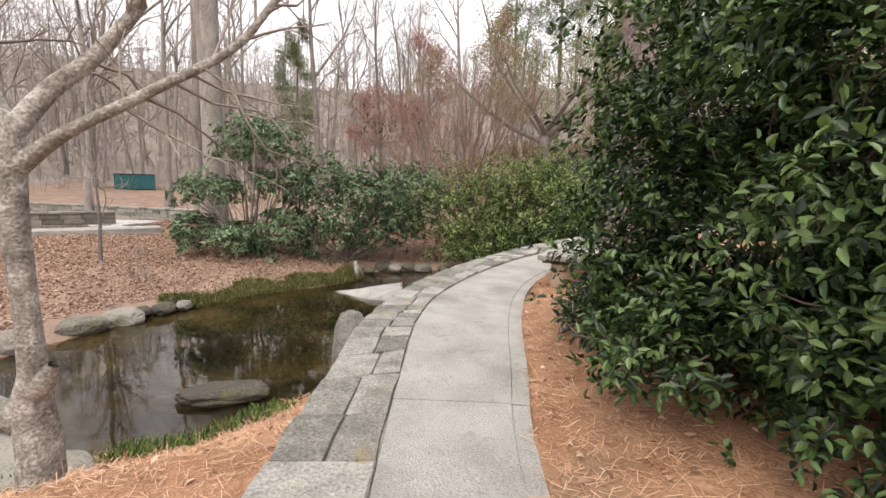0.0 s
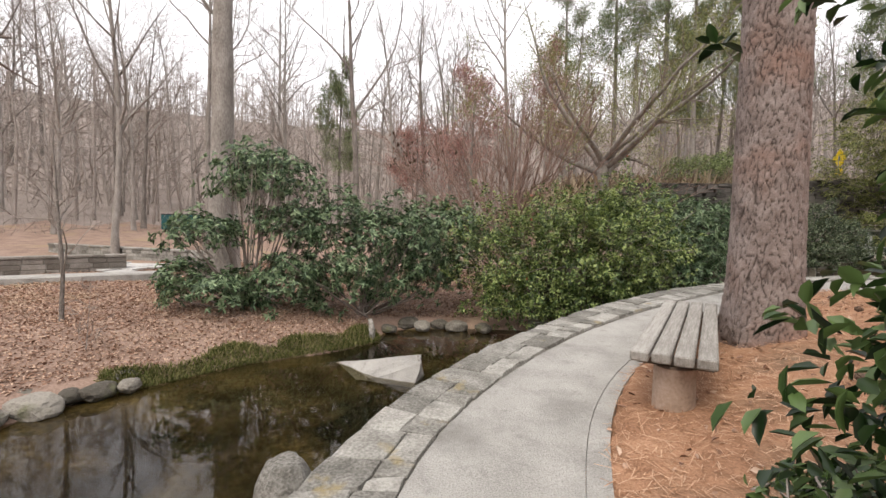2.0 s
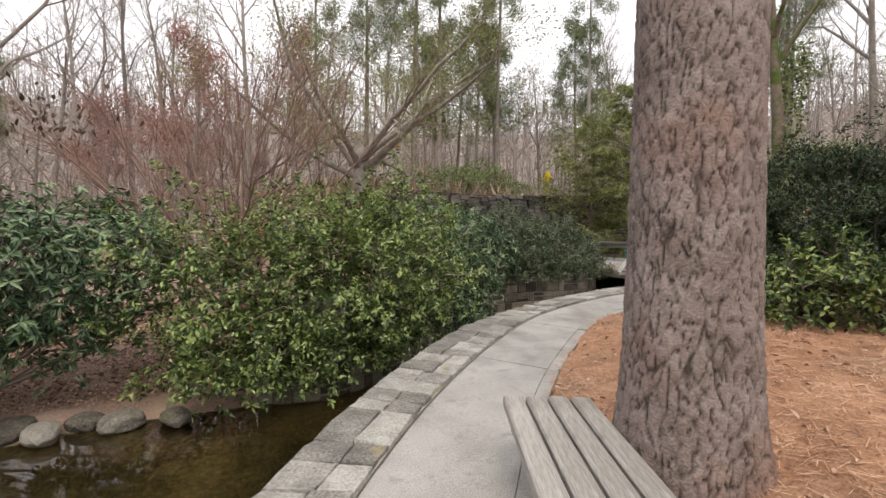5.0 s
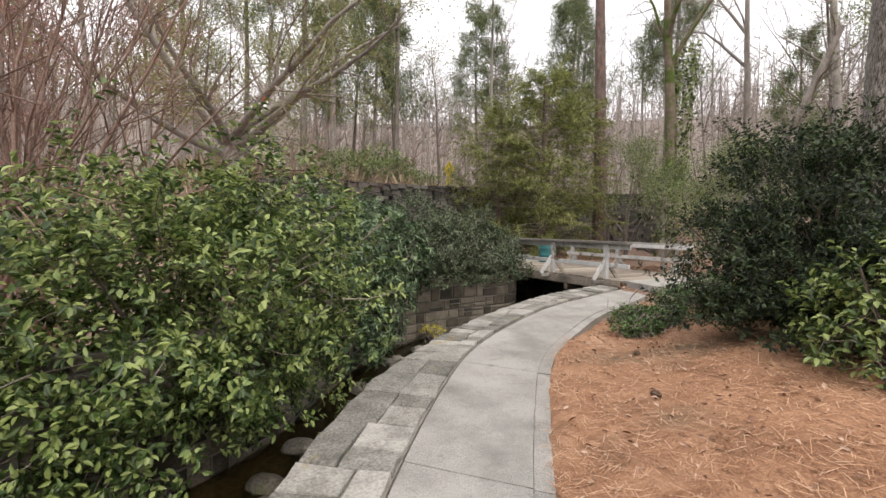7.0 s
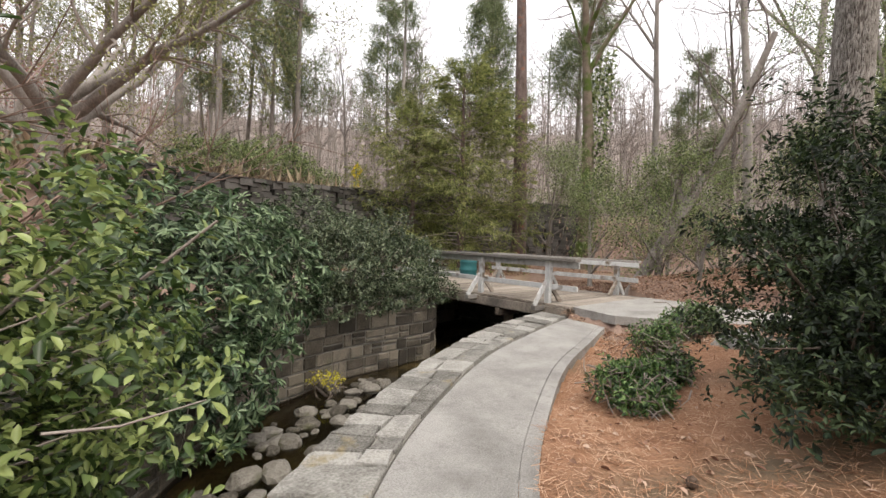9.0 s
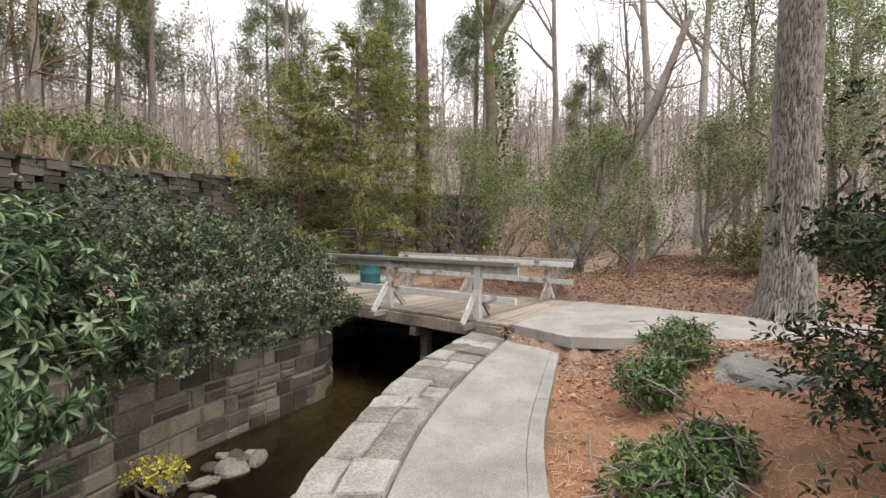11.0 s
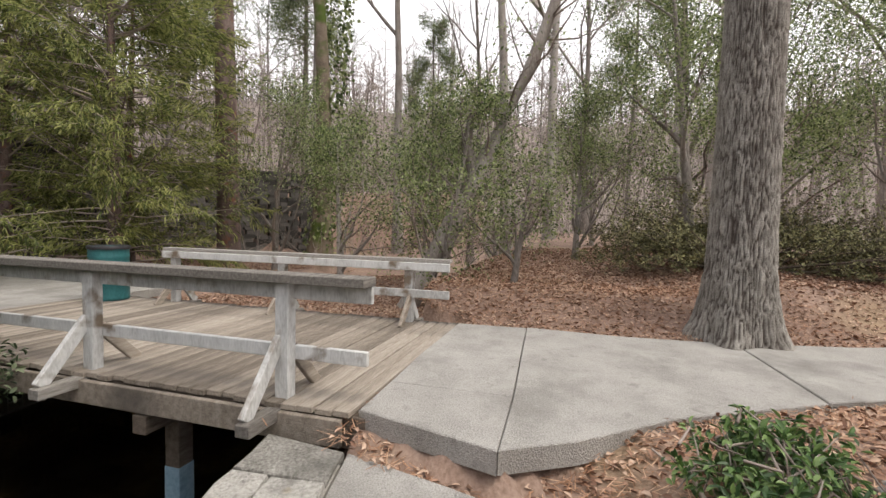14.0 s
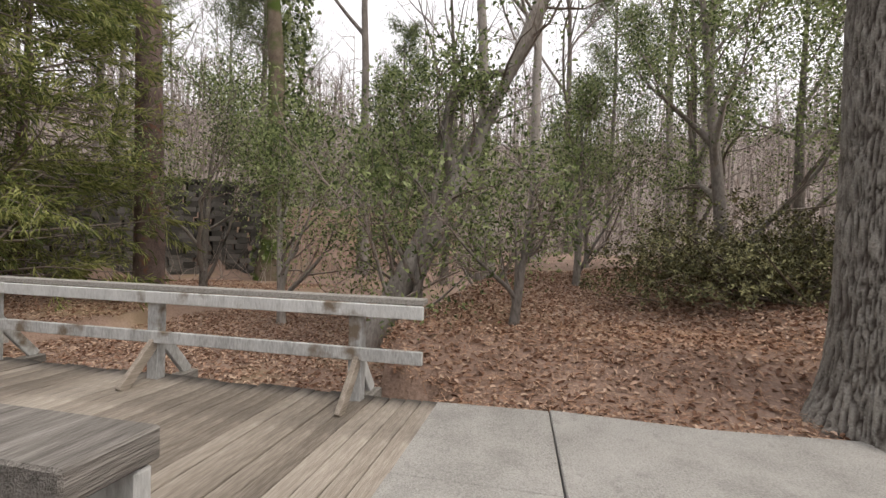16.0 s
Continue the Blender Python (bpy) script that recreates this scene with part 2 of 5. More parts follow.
def tubes(paths, sides=5):
    """Tapered tubes: each path is a list of (point, radius). Arrays of verts and quads."""
    vs, qs, base = [], [], 0
    ang = np.arange(sides) * 2 * math.pi / sides
    ca, sa = np.cos(ang), np.sin(ang)
    for p in paths:
        pts = np.array([q[0] for q in p], float)
        rad = np.array([q[1] for q in p], float)
        d = np.gradient(pts, axis=0)
        d /= np.linalg.norm(d, axis=1)[:, None] + 1e-9
        ref = np.where(np.abs(d[:, 2:3]) < .9, np.array([[0, 0, 1.]]), np.array([[1., 0, 0]]))
        u = np.cross(d, ref)
        u /= np.linalg.norm(u, axis=1)[:, None] + 1e-9
        w = np.cross(d, u)
        ring = pts[:, None] + rad[:, None, None] * (u[:, None] * ca[None, :, None] + w[:, None] * sa[None, :, None])
        n = len(pts)
        vs.append(ring.reshape(-1, 3))
        i = np.arange(n - 1)[:, None] * sides
        k = np.arange(sides)[None]
        k2 = (k + 1) % sides
        q = np.stack([i + k, i + k2, i + sides + k2, i + sides + k], -1).reshape(-1, 4) + base
        qs.append(q)
        base += n * sides
    return np.concatenate(vs), np.concatenate(qs)


def leaves(pos, axis, up, length, width, fold=0.25):
    """Folded leaf blades of two quads: bases, directions, upper sides and sizes as arrays."""
    pos, axis, up = (np.asarray(a, float) for a in (pos, axis, up))
    axis = axis / (np.linalg.norm(axis, axis=1)[:, None] + 1e-9)
    side = np.cross(axis, up)
    side /= np.linalg.norm(side, axis=1)[:, None] + 1e-9
    nrm = np.cross(side, axis)
    L, W = np.asarray(length)[:, None], np.asarray(width)[:, None]
    f = fold * W
    b = pos
    t = pos + axis * L - nrm * L * .12
    l1 = pos + axis * L * .35 + side * W * .48 + nrm * f
    l2 = pos + axis * L * .72 + side * W * .38 + nrm * f * .6
    r1 = pos + axis * L * .35 - side * W * .48 + nrm * f
    r2 = pos + axis * L * .72 - side * W * .38 + nrm * f * .6
    v = np.stack([b, l1, l2, t, r2, r1], 1).reshape(-1, 3)
    i = np.arange(len(pos))[:, None] * 6
    q = np.stack([i + np.array([[0, 1, 2, 3]]), i + np.array([[0, 3, 4, 5]])], 1).reshape(-1, 4)
    return v, q


def randn3(n):
    a = rng.normal(size=(n, 3))
    return a / np.linalg.norm(a, axis=1)[:, None]


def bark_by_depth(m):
    """Paints crevice shade and darker bark into fissures; plates keep the weathered outer colour."""
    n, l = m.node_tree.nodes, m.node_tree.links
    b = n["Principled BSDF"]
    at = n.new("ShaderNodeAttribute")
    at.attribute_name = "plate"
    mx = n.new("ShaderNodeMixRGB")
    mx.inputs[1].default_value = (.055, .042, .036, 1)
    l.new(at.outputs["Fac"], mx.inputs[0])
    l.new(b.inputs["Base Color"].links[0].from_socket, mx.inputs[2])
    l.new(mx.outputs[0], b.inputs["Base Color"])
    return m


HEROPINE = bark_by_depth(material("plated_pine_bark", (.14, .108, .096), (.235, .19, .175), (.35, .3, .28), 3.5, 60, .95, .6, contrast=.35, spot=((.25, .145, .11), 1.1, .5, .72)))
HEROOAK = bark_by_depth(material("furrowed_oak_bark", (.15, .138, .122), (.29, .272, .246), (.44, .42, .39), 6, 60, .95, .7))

BARKBROWN = material("cone_brown", (.05, .033, .024), (.11, .075, .055), (.2, .14, .1), 20, 80, .9, .4)
# twig colour paled to carry the haze of distance
FARTWIG = material("hazed_twig", (.24, .2, .18), (.36, .315, .29), (.46, .41, .38), 2, 20, .95, 0, island=.4)

# ---- plan ----
# stations of the path: creek edge of the wall, joint of wall and slab, land edge, height
STATIONS = [
    ((-1.05, -14), (-.45, -14), (.45, -14), .25), ((-1.1, -3), (-.5, -3), (.4, -3), .30), ((-1.1, 1.4), (-.5, 1.4), (.43, 1.4), .34),
    ((-1.05, 3.0), (-.46, 3.2), (.63, 3.1), .37), ((-.98, 4.5), (-.38, 4.6), (.87, 4.7), .40), ((-.6, 6.1), (-.07, 5.9), (1.23, 6.1), .43),
    ((.2, 7.8), (.73, 7.55), (1.87, 7.4), .48), ((1.3, 9.4), (1.8, 9.1), (2.75, 8.5), .54), ((2.7, 11.1), (3.15, 10.6), (3.8, 9.75), .60),
    ((4.2, 12.5), (4.7, 12.0), (5.2, 11.0), .66), ((5.6, 13.4), (6.0, 12.95), (6.5, 12.0), .71), ((7.2, 14.15), (7.5, 13.65), (7.9, 12.65), .76),
    ((8.8, 14.7), (9.0, 14.15), (9.3, 13.15), .81), ((10.5, 15.05), (10.6, 14.4), (10.8, 13.45), .86), ((12.25, 15.1), (12.1, 14.5), (11.75, 13.62), .92),
]


def curve_through(points, step):
    """Catmull-Rom through the points, in even steps of about that length."""
    p = np.array(points, float)
    p = np.vstack([2 * p[0] - p[1], p, 2 * p[-1] - p[-2]])
    out = []
    for i in range(1, len(p) - 2):
        n = max(1, int(np.linalg.norm(p[i + 1, :2] - p[i, :2]) / step))
        for k in range(n):
            t = k / n
            a, b, c, d = p[i - 1], p[i], p[i + 1], p[i + 2]
            out.append(.5 * (2 * b + (c - a) * t + (2 * a - 5 * b + 4 * c - d) * t * t + (3 * b - a - 3 * c + d) * t ** 3))
    out.append(p[-2])
    return np.array(out)


LINE = curve_through([(*a, *b, *c, z) for a, b, c, z in STATIONS], 0.1)
OUTER, INNER, RIGHT, PZ = LINE[:, 0:2], LINE[:, 2:4], LINE[:, 4:6], LINE[:, 6]
NEAR_SHORE = [(-30, -22), (-12, -6), (-5.5, 1.1), (-3.55, 3.3), (-2.7, 3.7), (-1.95, 4.6), (-1.1, 5.2)]
WALL_EDGE = [tuple(p) for p in OUTER[(OUTER[:, 1] > 5.4)][::6]]
EAST_NEAR = [(12.4, 15.05), (17.5, 14.6), (24, 13.0), (40, 9)]
FAR_SHORE = [(-40, -14), (-16, -2), (-8.5, 4), (-6.7, 5.9), (-5.85, 8.4), (-4.5, 10.35), (-3.0, 11.55), (-2.4, 12.5), (-2.45, 13.66), (-.83, 14.05),
             (.2, 14.1), (2.2, 14.0), (3.6, 14.6), (5.2, 16.0), (7.0, 17.35), (9.3, 17.8), (11.8, 17.75), (12.35, 18.5), (12.8, 20.5), (17, 20.7), (24, 19.0), (40, 13)]
CREEK = np.array(NEAR_SHORE + WALL_EDGE + EAST_NEAR + FAR_SHORE[::-1])
ROADWALL = [(-40, 33), (-18, 29), (-6, 27), (6, 25.2), (14, 26.8), (20, 28.0), (26, 27.5), (29.5, 24.5), (31, 22.5)]


def seg_distance(P, poly, closed=False):
    best = np.full(len(P), 1e9)
    poly = np.asarray(poly, float)
    n = len(poly)
    for i in range(n if closed else n - 1):
        a, b = poly[i], poly[(i + 1) % n]
        d = b - a
        t = np.clip(((P - a) @ d) / (d @ d + 1e-12), 0, 1)
        best = np.minimum(best, np.linalg.norm(P - a - t[:, None] * d, axis=1))
    return best


def inside(P, poly):
    poly = np.asarray(poly, float)
    r = np.zeros(len(P), bool)
    j = len(poly) - 1
    for i in range(len(poly)):
        (xi, yi), (xj, yj) = poly[i], poly[j]
        r ^= ((yi > P[:, 1]) != (yj > P[:, 1])) & (P[:, 0] < (xj - xi) * (P[:, 1] - yi) / (yj - yi + 1e-12) + xi)
        j = i
    return r


def sstep(x, a, b):
    t = np.clip((x - a) / (b - a), 0, 1)
    return t * t * (3 - 2 * t)


def lumps(P, f, seed=0.0):
    """A cheap smooth noise."""
    x, y = P[:, 0] * f + seed, P[:, 1] * f - seed
    return (np.sin(x * 1.7 + 1.3 * np.sin(y * 1.1)) + np.sin(y * 2.1 + 1.7 * np.sin(x * .9 + 2)) + np.sin((x + y) * 1.3 + seed)) / 3


def water_level(x):
    return -.72 + .28 * sstep(np.asarray(x, float), 4.0, 10.0)


PATH_POLY = np.vstack([OUTER, RIGHT[::-1]])
SLAB_POLY = [(12.3, 14.52), (11.87, 13.47), (12.5, 12.5), (13.1, 10.9), (13.6, 9.2), (14.2, 7.0), (15.5, 3.0), (16.9, 3.3), (15.6, 7.4), (15.05, 9.4), (15.0, 11.2), (15.25, 12.6), (15.45, 14.15)]
BRIDGE_POLY = [(12.0, 14.62), (15.75, 14.05), (16.9, 20.4), (13.1, 21)]
EAST_BANK = [(12.3, 14.6), (17.5, 14.5), (24, 12.8), (40, 8)]


def height(P):
    P = np.asarray(P, float)
    x, y = P[:, 0], P[:, 1]
    idx = np.zeros(len(P), int)
    near = np.full(len(P), 1e9)
    for i in range(0, len(LINE), 4):
        d = np.hypot(x - RIGHT[i, 0], y - RIGHT[i, 1])
        m = d < near
        near[m], idx[m] = d[m], i
    pz = PZ[idx]
    dr = seg_distance(P, RIGHT)
    # land side: the straw bed rises gently from the path
    land = pz + .03 * sstep(dr, .05, .3) + .45 * sstep(dr, .15, 2.6) + .03 * lumps(P, 1.3) + .5 * sstep(dr, 4, 18)
    land = land + .25 * sstep(x, 10.5, 15) * sstep(y, 5, 10) - .2 * sstep(x, 6.5, 9) * sstep(y, 9.0, 11.5)
    land = np.where(inside(P, PATH_POLY), pz - .12, land)
    under = inside(P, BRIDGE_POLY)
    ds = seg_distance(P, SLAB_POLY, True)
    si = inside(P, SLAB_POLY)
    land = np.where(si, .95, land * sstep(ds, 0, 1.2) + (1 - sstep(ds, 0, 1.2)) * np.minimum(land, 1.04))
    land = np.where(under, np.minimum(land, .55), land)
    # creek side of the wall before the water begins
    dn = seg_distance(P, NEAR_SHORE)
    left = x < np.interp(y, OUTER[:, 1], OUTER[:, 0]) + .1
    bank = water_level(x) + .12 * sstep(dn, 0, .2) + .62 * sstep(dn, .1, 1.9) + .02 * lumps(P, 3)
    land = np.where(left & (y < 6.0), bank, land)
    # far bank
    df = seg_distance(P, FAR_SHORE)
    far = water_level(x) + .22 * sstep(df, 0, .5) + .45 * sstep(df, .3, 3.2) + .36 * sstep(df, 3, 12) + .045 * lumps(P, .9) + 2.4 * sstep(df, 22, 48)
    walled = sstep(x, 1.0, 3.0) * (x < 40)
    far2 = np.where(df < .3, water_level(x) - .3, .95 + .03 * lumps(P, 1.1))
    far = far * (1 - walled) + far2 * walled
    # which side of the creek
    north = inside(P, FAR_SHORE + [(400, 13), (400, 400), (-400, 400), (-400, -14)])
    h = np.where(north, far, land)
    # the creek bed
    c = inside(P, CREEK)
    dc = seg_distance(P, CREEK, True)
    bed = water_level(x) - .04 - .33 * sstep(dc, 0, 1.1) + .03 * lumps(P, 2.5)
    h = np.where(c, bed, h)
    # filled ground beyond the footbridge, over the culvert
    fill = sstep(x - (15.72 + .16 * (y - 14.4)), 0, .35) * (y > 10) * (y < 22)
    h = np.where(c | ((df < 3.0) & (x > 15)), h + (np.maximum(h, .72 + .1 * lumps(P, .9)) - h) * fill, h)
    # the road bank behind the tall wall
    up = inside(P, ROADWALL + [(60, 10), (400, 10), (400, 400), (-400, 400), (-400, 60)])
    dw = seg_distance(P, ROADWALL)
    h = np.where(up & (x > -4), np.maximum(h, h + (4.0 - h) * sstep(dw, .7, 1.7) * sstep(x, -2, 7) + .9 * sstep(dw, 1.5, 14)), h)
    # woods rise towards the horizon
    r = np.hypot(x - 4, y - 10)
    return h + 30 * sstep(r, 44, 150) + .12 * lumps(P, .25) * sstep(r, 14, 30)


def ground_z(x, y):
    return float(height(np.array([[x, y]]))[0])


# ---- ground: one sheet to the horizon ----
def spaced(lo, hi, fine_lo, fine_hi, fine):
    a = list(np.arange(fine_lo, fine_hi + 1e-6, fine))
    s, v = fine, fine_hi
    while v < hi:
        s *= 1.14
        v += s
        a.append(v)
    s, v = fine, fine_lo
    while v > lo:
        s *= 1.14
        v -= s
        a.insert(0, v)
    return np.array(a)


gx, gy = spaced(-600, 600, -8.5, 17.5, .13), spaced(-600, 600, -1.5, 20, .13)
GX, GY = np.meshgrid(gx, gy)
GP = np.stack([GX.ravel(), GY.ravel()], 1)
GZ = height(GP)
gi = np.arange(len(gy) - 1)[:, None] * len(gx) + np.arange(len(gx) - 1)[None]
gq = np.stack([gi, gi + 1, gi + 1 + len(gx), gi + len(gx)], -1).reshape(-1, 4)
ground_mesh = big_mesh("ground", np.column_stack([GP, GZ]), gq, STRAW, True)
BED = material("creek_bed", (.026, .021, .012), (.11, .087, .044), (.3, .24, .12), .8, 14, .9, .5, contrast=.35, spot=((.03, .025, .016), .45, .46, .6))
# far woodland floor, greyed so its colour includes the haze
BRUSH = material("hazed_woodland_floor", (.16, .13, .112), (.25, .208, .185), (.34, .295, .268), .35, 6, .95, .6)
for extra in (LITTER, BED, BRUSH):
    ground_mesh.materials.append(extra)
cx = GP[gq].mean(1)
kind = np.zeros(len(gq), int)
kind[inside(cx, FAR_SHORE + [(400, 13), (400, 400), (-400, 400), (-400, -14)])] = 1
kind[(cx[:, 0] > 11.3 + .5 * lumps(cx, 1.1)) & (kind == 0)] = 1
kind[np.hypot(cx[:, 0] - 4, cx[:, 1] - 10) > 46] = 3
kind[inside(cx, CREEK) & (cx[:, 0] < 15.8 + .16 * (cx[:, 1] - 14.4))] = 2
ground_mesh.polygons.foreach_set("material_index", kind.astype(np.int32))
ground = tagged(new("ground", ground_mesh), "pine straw and leaf litter ground sloping to the creek", "ground", kind="structure")

# water: one sheet following the gentle fall of the creek
wx, wy = np.arange(-34, 41, .5), np.arange(-24, 21, .5)
WX, WY = np.meshgrid(wx, wy)
WP = np.stack([WX.ravel(), WY.ravel()], 1)
wi = np.arange(len(wy) - 1)[:, None] * len(wx) + np.arange(len(wx) - 1)[None]
wq = np.stack([wi, wi + 1, wi + 1 + len(wx), wi + len(wx)], -1).reshape(-1, 4)
wc = WP[wq].mean(1)
keep = inside(wc, CREEK) | (seg_distance(wc, CREEK, True) < .6)
water = tagged(new("water", big_mesh("water", np.column_stack([WP, water_level(WP[:, 0])]), wq[keep], WATER, True)),
               "shallow still creek water reflecting bare trees", "water", kind="structure")

# ---- path: concrete slabs and the stone edge wall ----
path_thing = thing("path", "worn concrete footpath bordered by a stone wall", "path", kind="structure")
arc = np.concatenate([[0], np.cumsum(np.linalg.norm(np.diff((INNER + RIGHT) / 2, axis=0), axis=1))])
cuts = [0]
while cuts[-1] < arc[-1] - 1.2:
    cuts.append(cuts[-1] + random.uniform(1.9, 2.7))
cuts[-1] = arc[-1]


def ribbon(a, b, z, thick, mat, name, wob=0.0):
    """A slab between two polylines, with thickness."""
    n = len(a)
    v = [(*p, q) for p, q in zip(a, z)] + [(*p, q) for p, q in zip(b, z)]
    v += [(*p, q - thick) for p, q in zip(a, z)] + [(*p, q - thick) for p, q in zip(b, z)]
    f = []
    for i in range(n - 1):
        f.append((i, n + i, n + i + 1, i + 1))
        f.append((i, i + 1, 2 * n + i + 1, 2 * n + i))
        f.append((n + i, 3 * n + i, 3 * n + i + 1, n + i + 1))
    f += [(0, 2 * n, 3 * n, n), (n - 1, 2 * n - 1, 4 * n - 1, 3 * n - 1)]
    return mesh_of(name, v, f, mat)


for k in range(len(cuts) - 1):
    s = np.linspace(cuts[k] + .002, cuts[k + 1] - .002, 9)
    ia = np.stack([np.interp(s, arc, INNER[:, c]) for c in (0, 1)], 1)
    ib = np.stack([np.interp(s, arc, RIGHT[:, c]) for c in (0, 1)], 1)
    strip = ib + (ia - ib) * .13
    zz = np.interp(s, arc, PZ) + random.uniform(-.006, .006) - .035 * sstep(s, 17, 24)
    gap = (strip - ia) * .008
    put("slab", ribbon(ia + gap, strip - gap * .25, zz, .14, CONCRETE, "slab"), path_thing)
    put("edge_strip", ribbon(strip + gap * .25, ib, zz - random.uniform(0, .012), .14, CONCRETE, "edge_strip"), path_thing)

edge_wall = thing("wall_creek", "grey fieldstone retaining wall along the path with a flagged top", "wall", kind="structure")
n = len(OUTER)
sel = [i for i in range(n) if OUTER[i, 1] > -6]
# mortar core of the wall, a little behind the stones
nrm_o = OUTER - INNER
nrm_o /= np.linalg.norm(nrm_o, axis=1)[:, None]
core_o = OUTER - nrm_o * .05
cv, cf = [], []
for i in sel[::3]:
    cv += [(*core_o[i], -1.3), (*core_o[i], PZ[i] - .02), (*INNER[i], PZ[i] - .02), (*INNER[i], -1.3)]
for i in range(len(sel[::3]) - 1):
    b = i * 4
    cf += [(b, b + 1, b + 5, b + 4), (b + 1, b + 2, b + 6, b + 5), (b + 2, b + 3, b + 7, b + 6)]
cf += [(0, 3, 2, 1), (b + 4, b + 5, b + 6, b + 7)]
put("core", mesh_of("core", cv, cf, MORTAR), edge_wall)


def stone_mesh(corners, z_top, z_low, rough=.012):
    """A flat stone with an uneven top and a bevelled rim, from its outline."""
    c = np.array(corners, float)
    mid = c.mean(0)
    m = len(c)
    rim = mid + (c - mid) * .965
    v = [(*p, z_low) for p in c] + [(*p, z_top[i] - .014) for i, p in enumerate(c)] + [(*p, z_top[i] + random.uniform(-rough, rough)) for i, p in enumerate(rim)]
    v.append((*mid, float(np.mean(z_top)) + random.uniform(-rough * .5, rough)))
    f = []
    for i in range(m):
        j = (i + 1) % m
        f += [(i, j, m + j, m + i), (m + i, m + j, 2 * m + j, 2 * m + i), (2 * m + i, 2 * m + j, 3 * m)]
    return mesh_of("stone", v, f, WALLSTONE)


arc_o = np.concatenate([[0], np.cumsum(np.linalg.norm(np.diff(OUTER, axis=0), axis=1))])


def on_wall(s, f):
    """A point on the wall's top: s along the creek edge, f from creek (0) to slab (1)."""
    o = np.array([np.interp(s, arc_o, OUTER[:, c]) for c in (0, 1)])
    q = np.array([np.interp(s, arc_o, INNER[:, c]) for c in (0, 1)])
    return o + (q - o) * f, float(np.interp(s, arc_o, PZ))


start = float(arc_o[np.argmin(np.abs(OUTER[:, 1] + 2))])
s = start
stones = []
while s < arc_o[-1] - .15:
    ln = random.uniform(.32, .72)
    e = min(s + ln, arc_o[-1])
    split = random.choice([.4, .5, .56, .62, None])
    rows = [(-.04, 1.0)] if split is None and ln < .5 else [(-.04, split or .5), (split or .5, 1.0)]
    for lo, hi in rows:
        parts_along = [s, e] if hi - lo > .9 or random.random() < .6 else [s, s + (e - s) * random.uniform(.4, .6), e]
        for q0, q1 in zip(parts_along[:-1], parts_along[1:]):
            g = .006
            cs, zs = [], []
            for ss, ff in ((q0 + g, lo + .015), (.5 * (q0 + q1), lo + .015 - random.uniform(0, .03) * (lo < 0)), (q1 - g, lo + .015), (q1 - g, hi - .008), (.5 * (q0 + q1), hi - .008 + random.uniform(-.012, .01)), (q0 + g, hi - .008)):
                p, z = on_wall(ss + random.uniform(-.012, .012), ff + random.uniform(-.02, .015))
                cs.append(p)
                zs.append(z + .012 + random.uniform(-.008, .012))
            put("stone", stone_mesh(cs, zs, zs[0] - .16), edge_wall)
    s = e
# coursed stones of the wall's creek face
zlev = -1.1
course = 0
while zlev < .75:
    hgt = random.uniform(.16, .26)
    s = start + 7.5 + random.uniform(0, .3)
    while s < arc_o[-1] - .1:
        ln = random.uniform(.28, .6)
        e = min(s + ln, arc_o[-1])
        (p0, z0), (p1, z1) = on_wall(s + .01, 0), on_wall(e - .01, 0)
        top = min(zlev + hgt - .012, min(z0, z1) - .14)
        if top - zlev > .07:
            d = p1 - p0
            o = np.array([-d[1], d[0]]) / (np.linalg.norm(d) + 1e-9)
            out = random.uniform(0, .03)
            a, b = p0 + o * out, p1 + o * out
            am, bm_ = a + (b - a) * .06 + o * .02, b - (b - a) * .06 + o * .02
            ai, bi = p0 - o * .08, p1 - o * .08
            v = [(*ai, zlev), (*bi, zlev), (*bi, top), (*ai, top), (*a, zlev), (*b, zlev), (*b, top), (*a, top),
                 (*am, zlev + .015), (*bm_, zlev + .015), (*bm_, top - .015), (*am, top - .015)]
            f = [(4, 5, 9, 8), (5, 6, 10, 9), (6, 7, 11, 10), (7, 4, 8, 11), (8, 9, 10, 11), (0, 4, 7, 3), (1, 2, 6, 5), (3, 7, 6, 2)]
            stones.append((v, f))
        s = e
    zlev += hgt
vs, fs, base = [], [], 0
for v, f in stones:
    vs += v
    fs += [tuple(i + base for i in q) for q in f]
    base += len(v)
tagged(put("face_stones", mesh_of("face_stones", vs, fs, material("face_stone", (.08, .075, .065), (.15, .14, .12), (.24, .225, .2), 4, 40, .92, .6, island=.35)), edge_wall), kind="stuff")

# ---- the retaining wall on the far bank ----
bank_wall = thing("wall_bank", "mortared stone retaining wall holding the far creek bank", "wall", kind="structure")
bw = curve_through([(1.2, 14.15), (2.2, 14.0), (3.6, 14.6), (5.2, 16.0), (7.0, 17.35), (9.3, 17.8), (11.7, 17.75), (12.3, 18.4), (12.75, 20.4), (14.5, 20.62), (17.2, 20.7)], .1)
arc_b = np.concatenate([[0], np.cumsum(np.linalg.norm(np.diff(bw, axis=0), axis=1))])


def on_bank(s, off=0.0):
    p = np.array([np.interp(s, arc_b, bw[:, c]) for c in (0, 1)])
    q = np.array([np.interp(s + .05, arc_b, bw[:, c]) for c in (0, 1)])
    q0 = np.array([np.interp(s - .05, arc_b, bw[:, c]) for c in (0, 1)])
    d = q - q0
    o = np.array([d[1], -d[0]]) / (np.linalg.norm(d) + 1e-9)
    return p + o * off


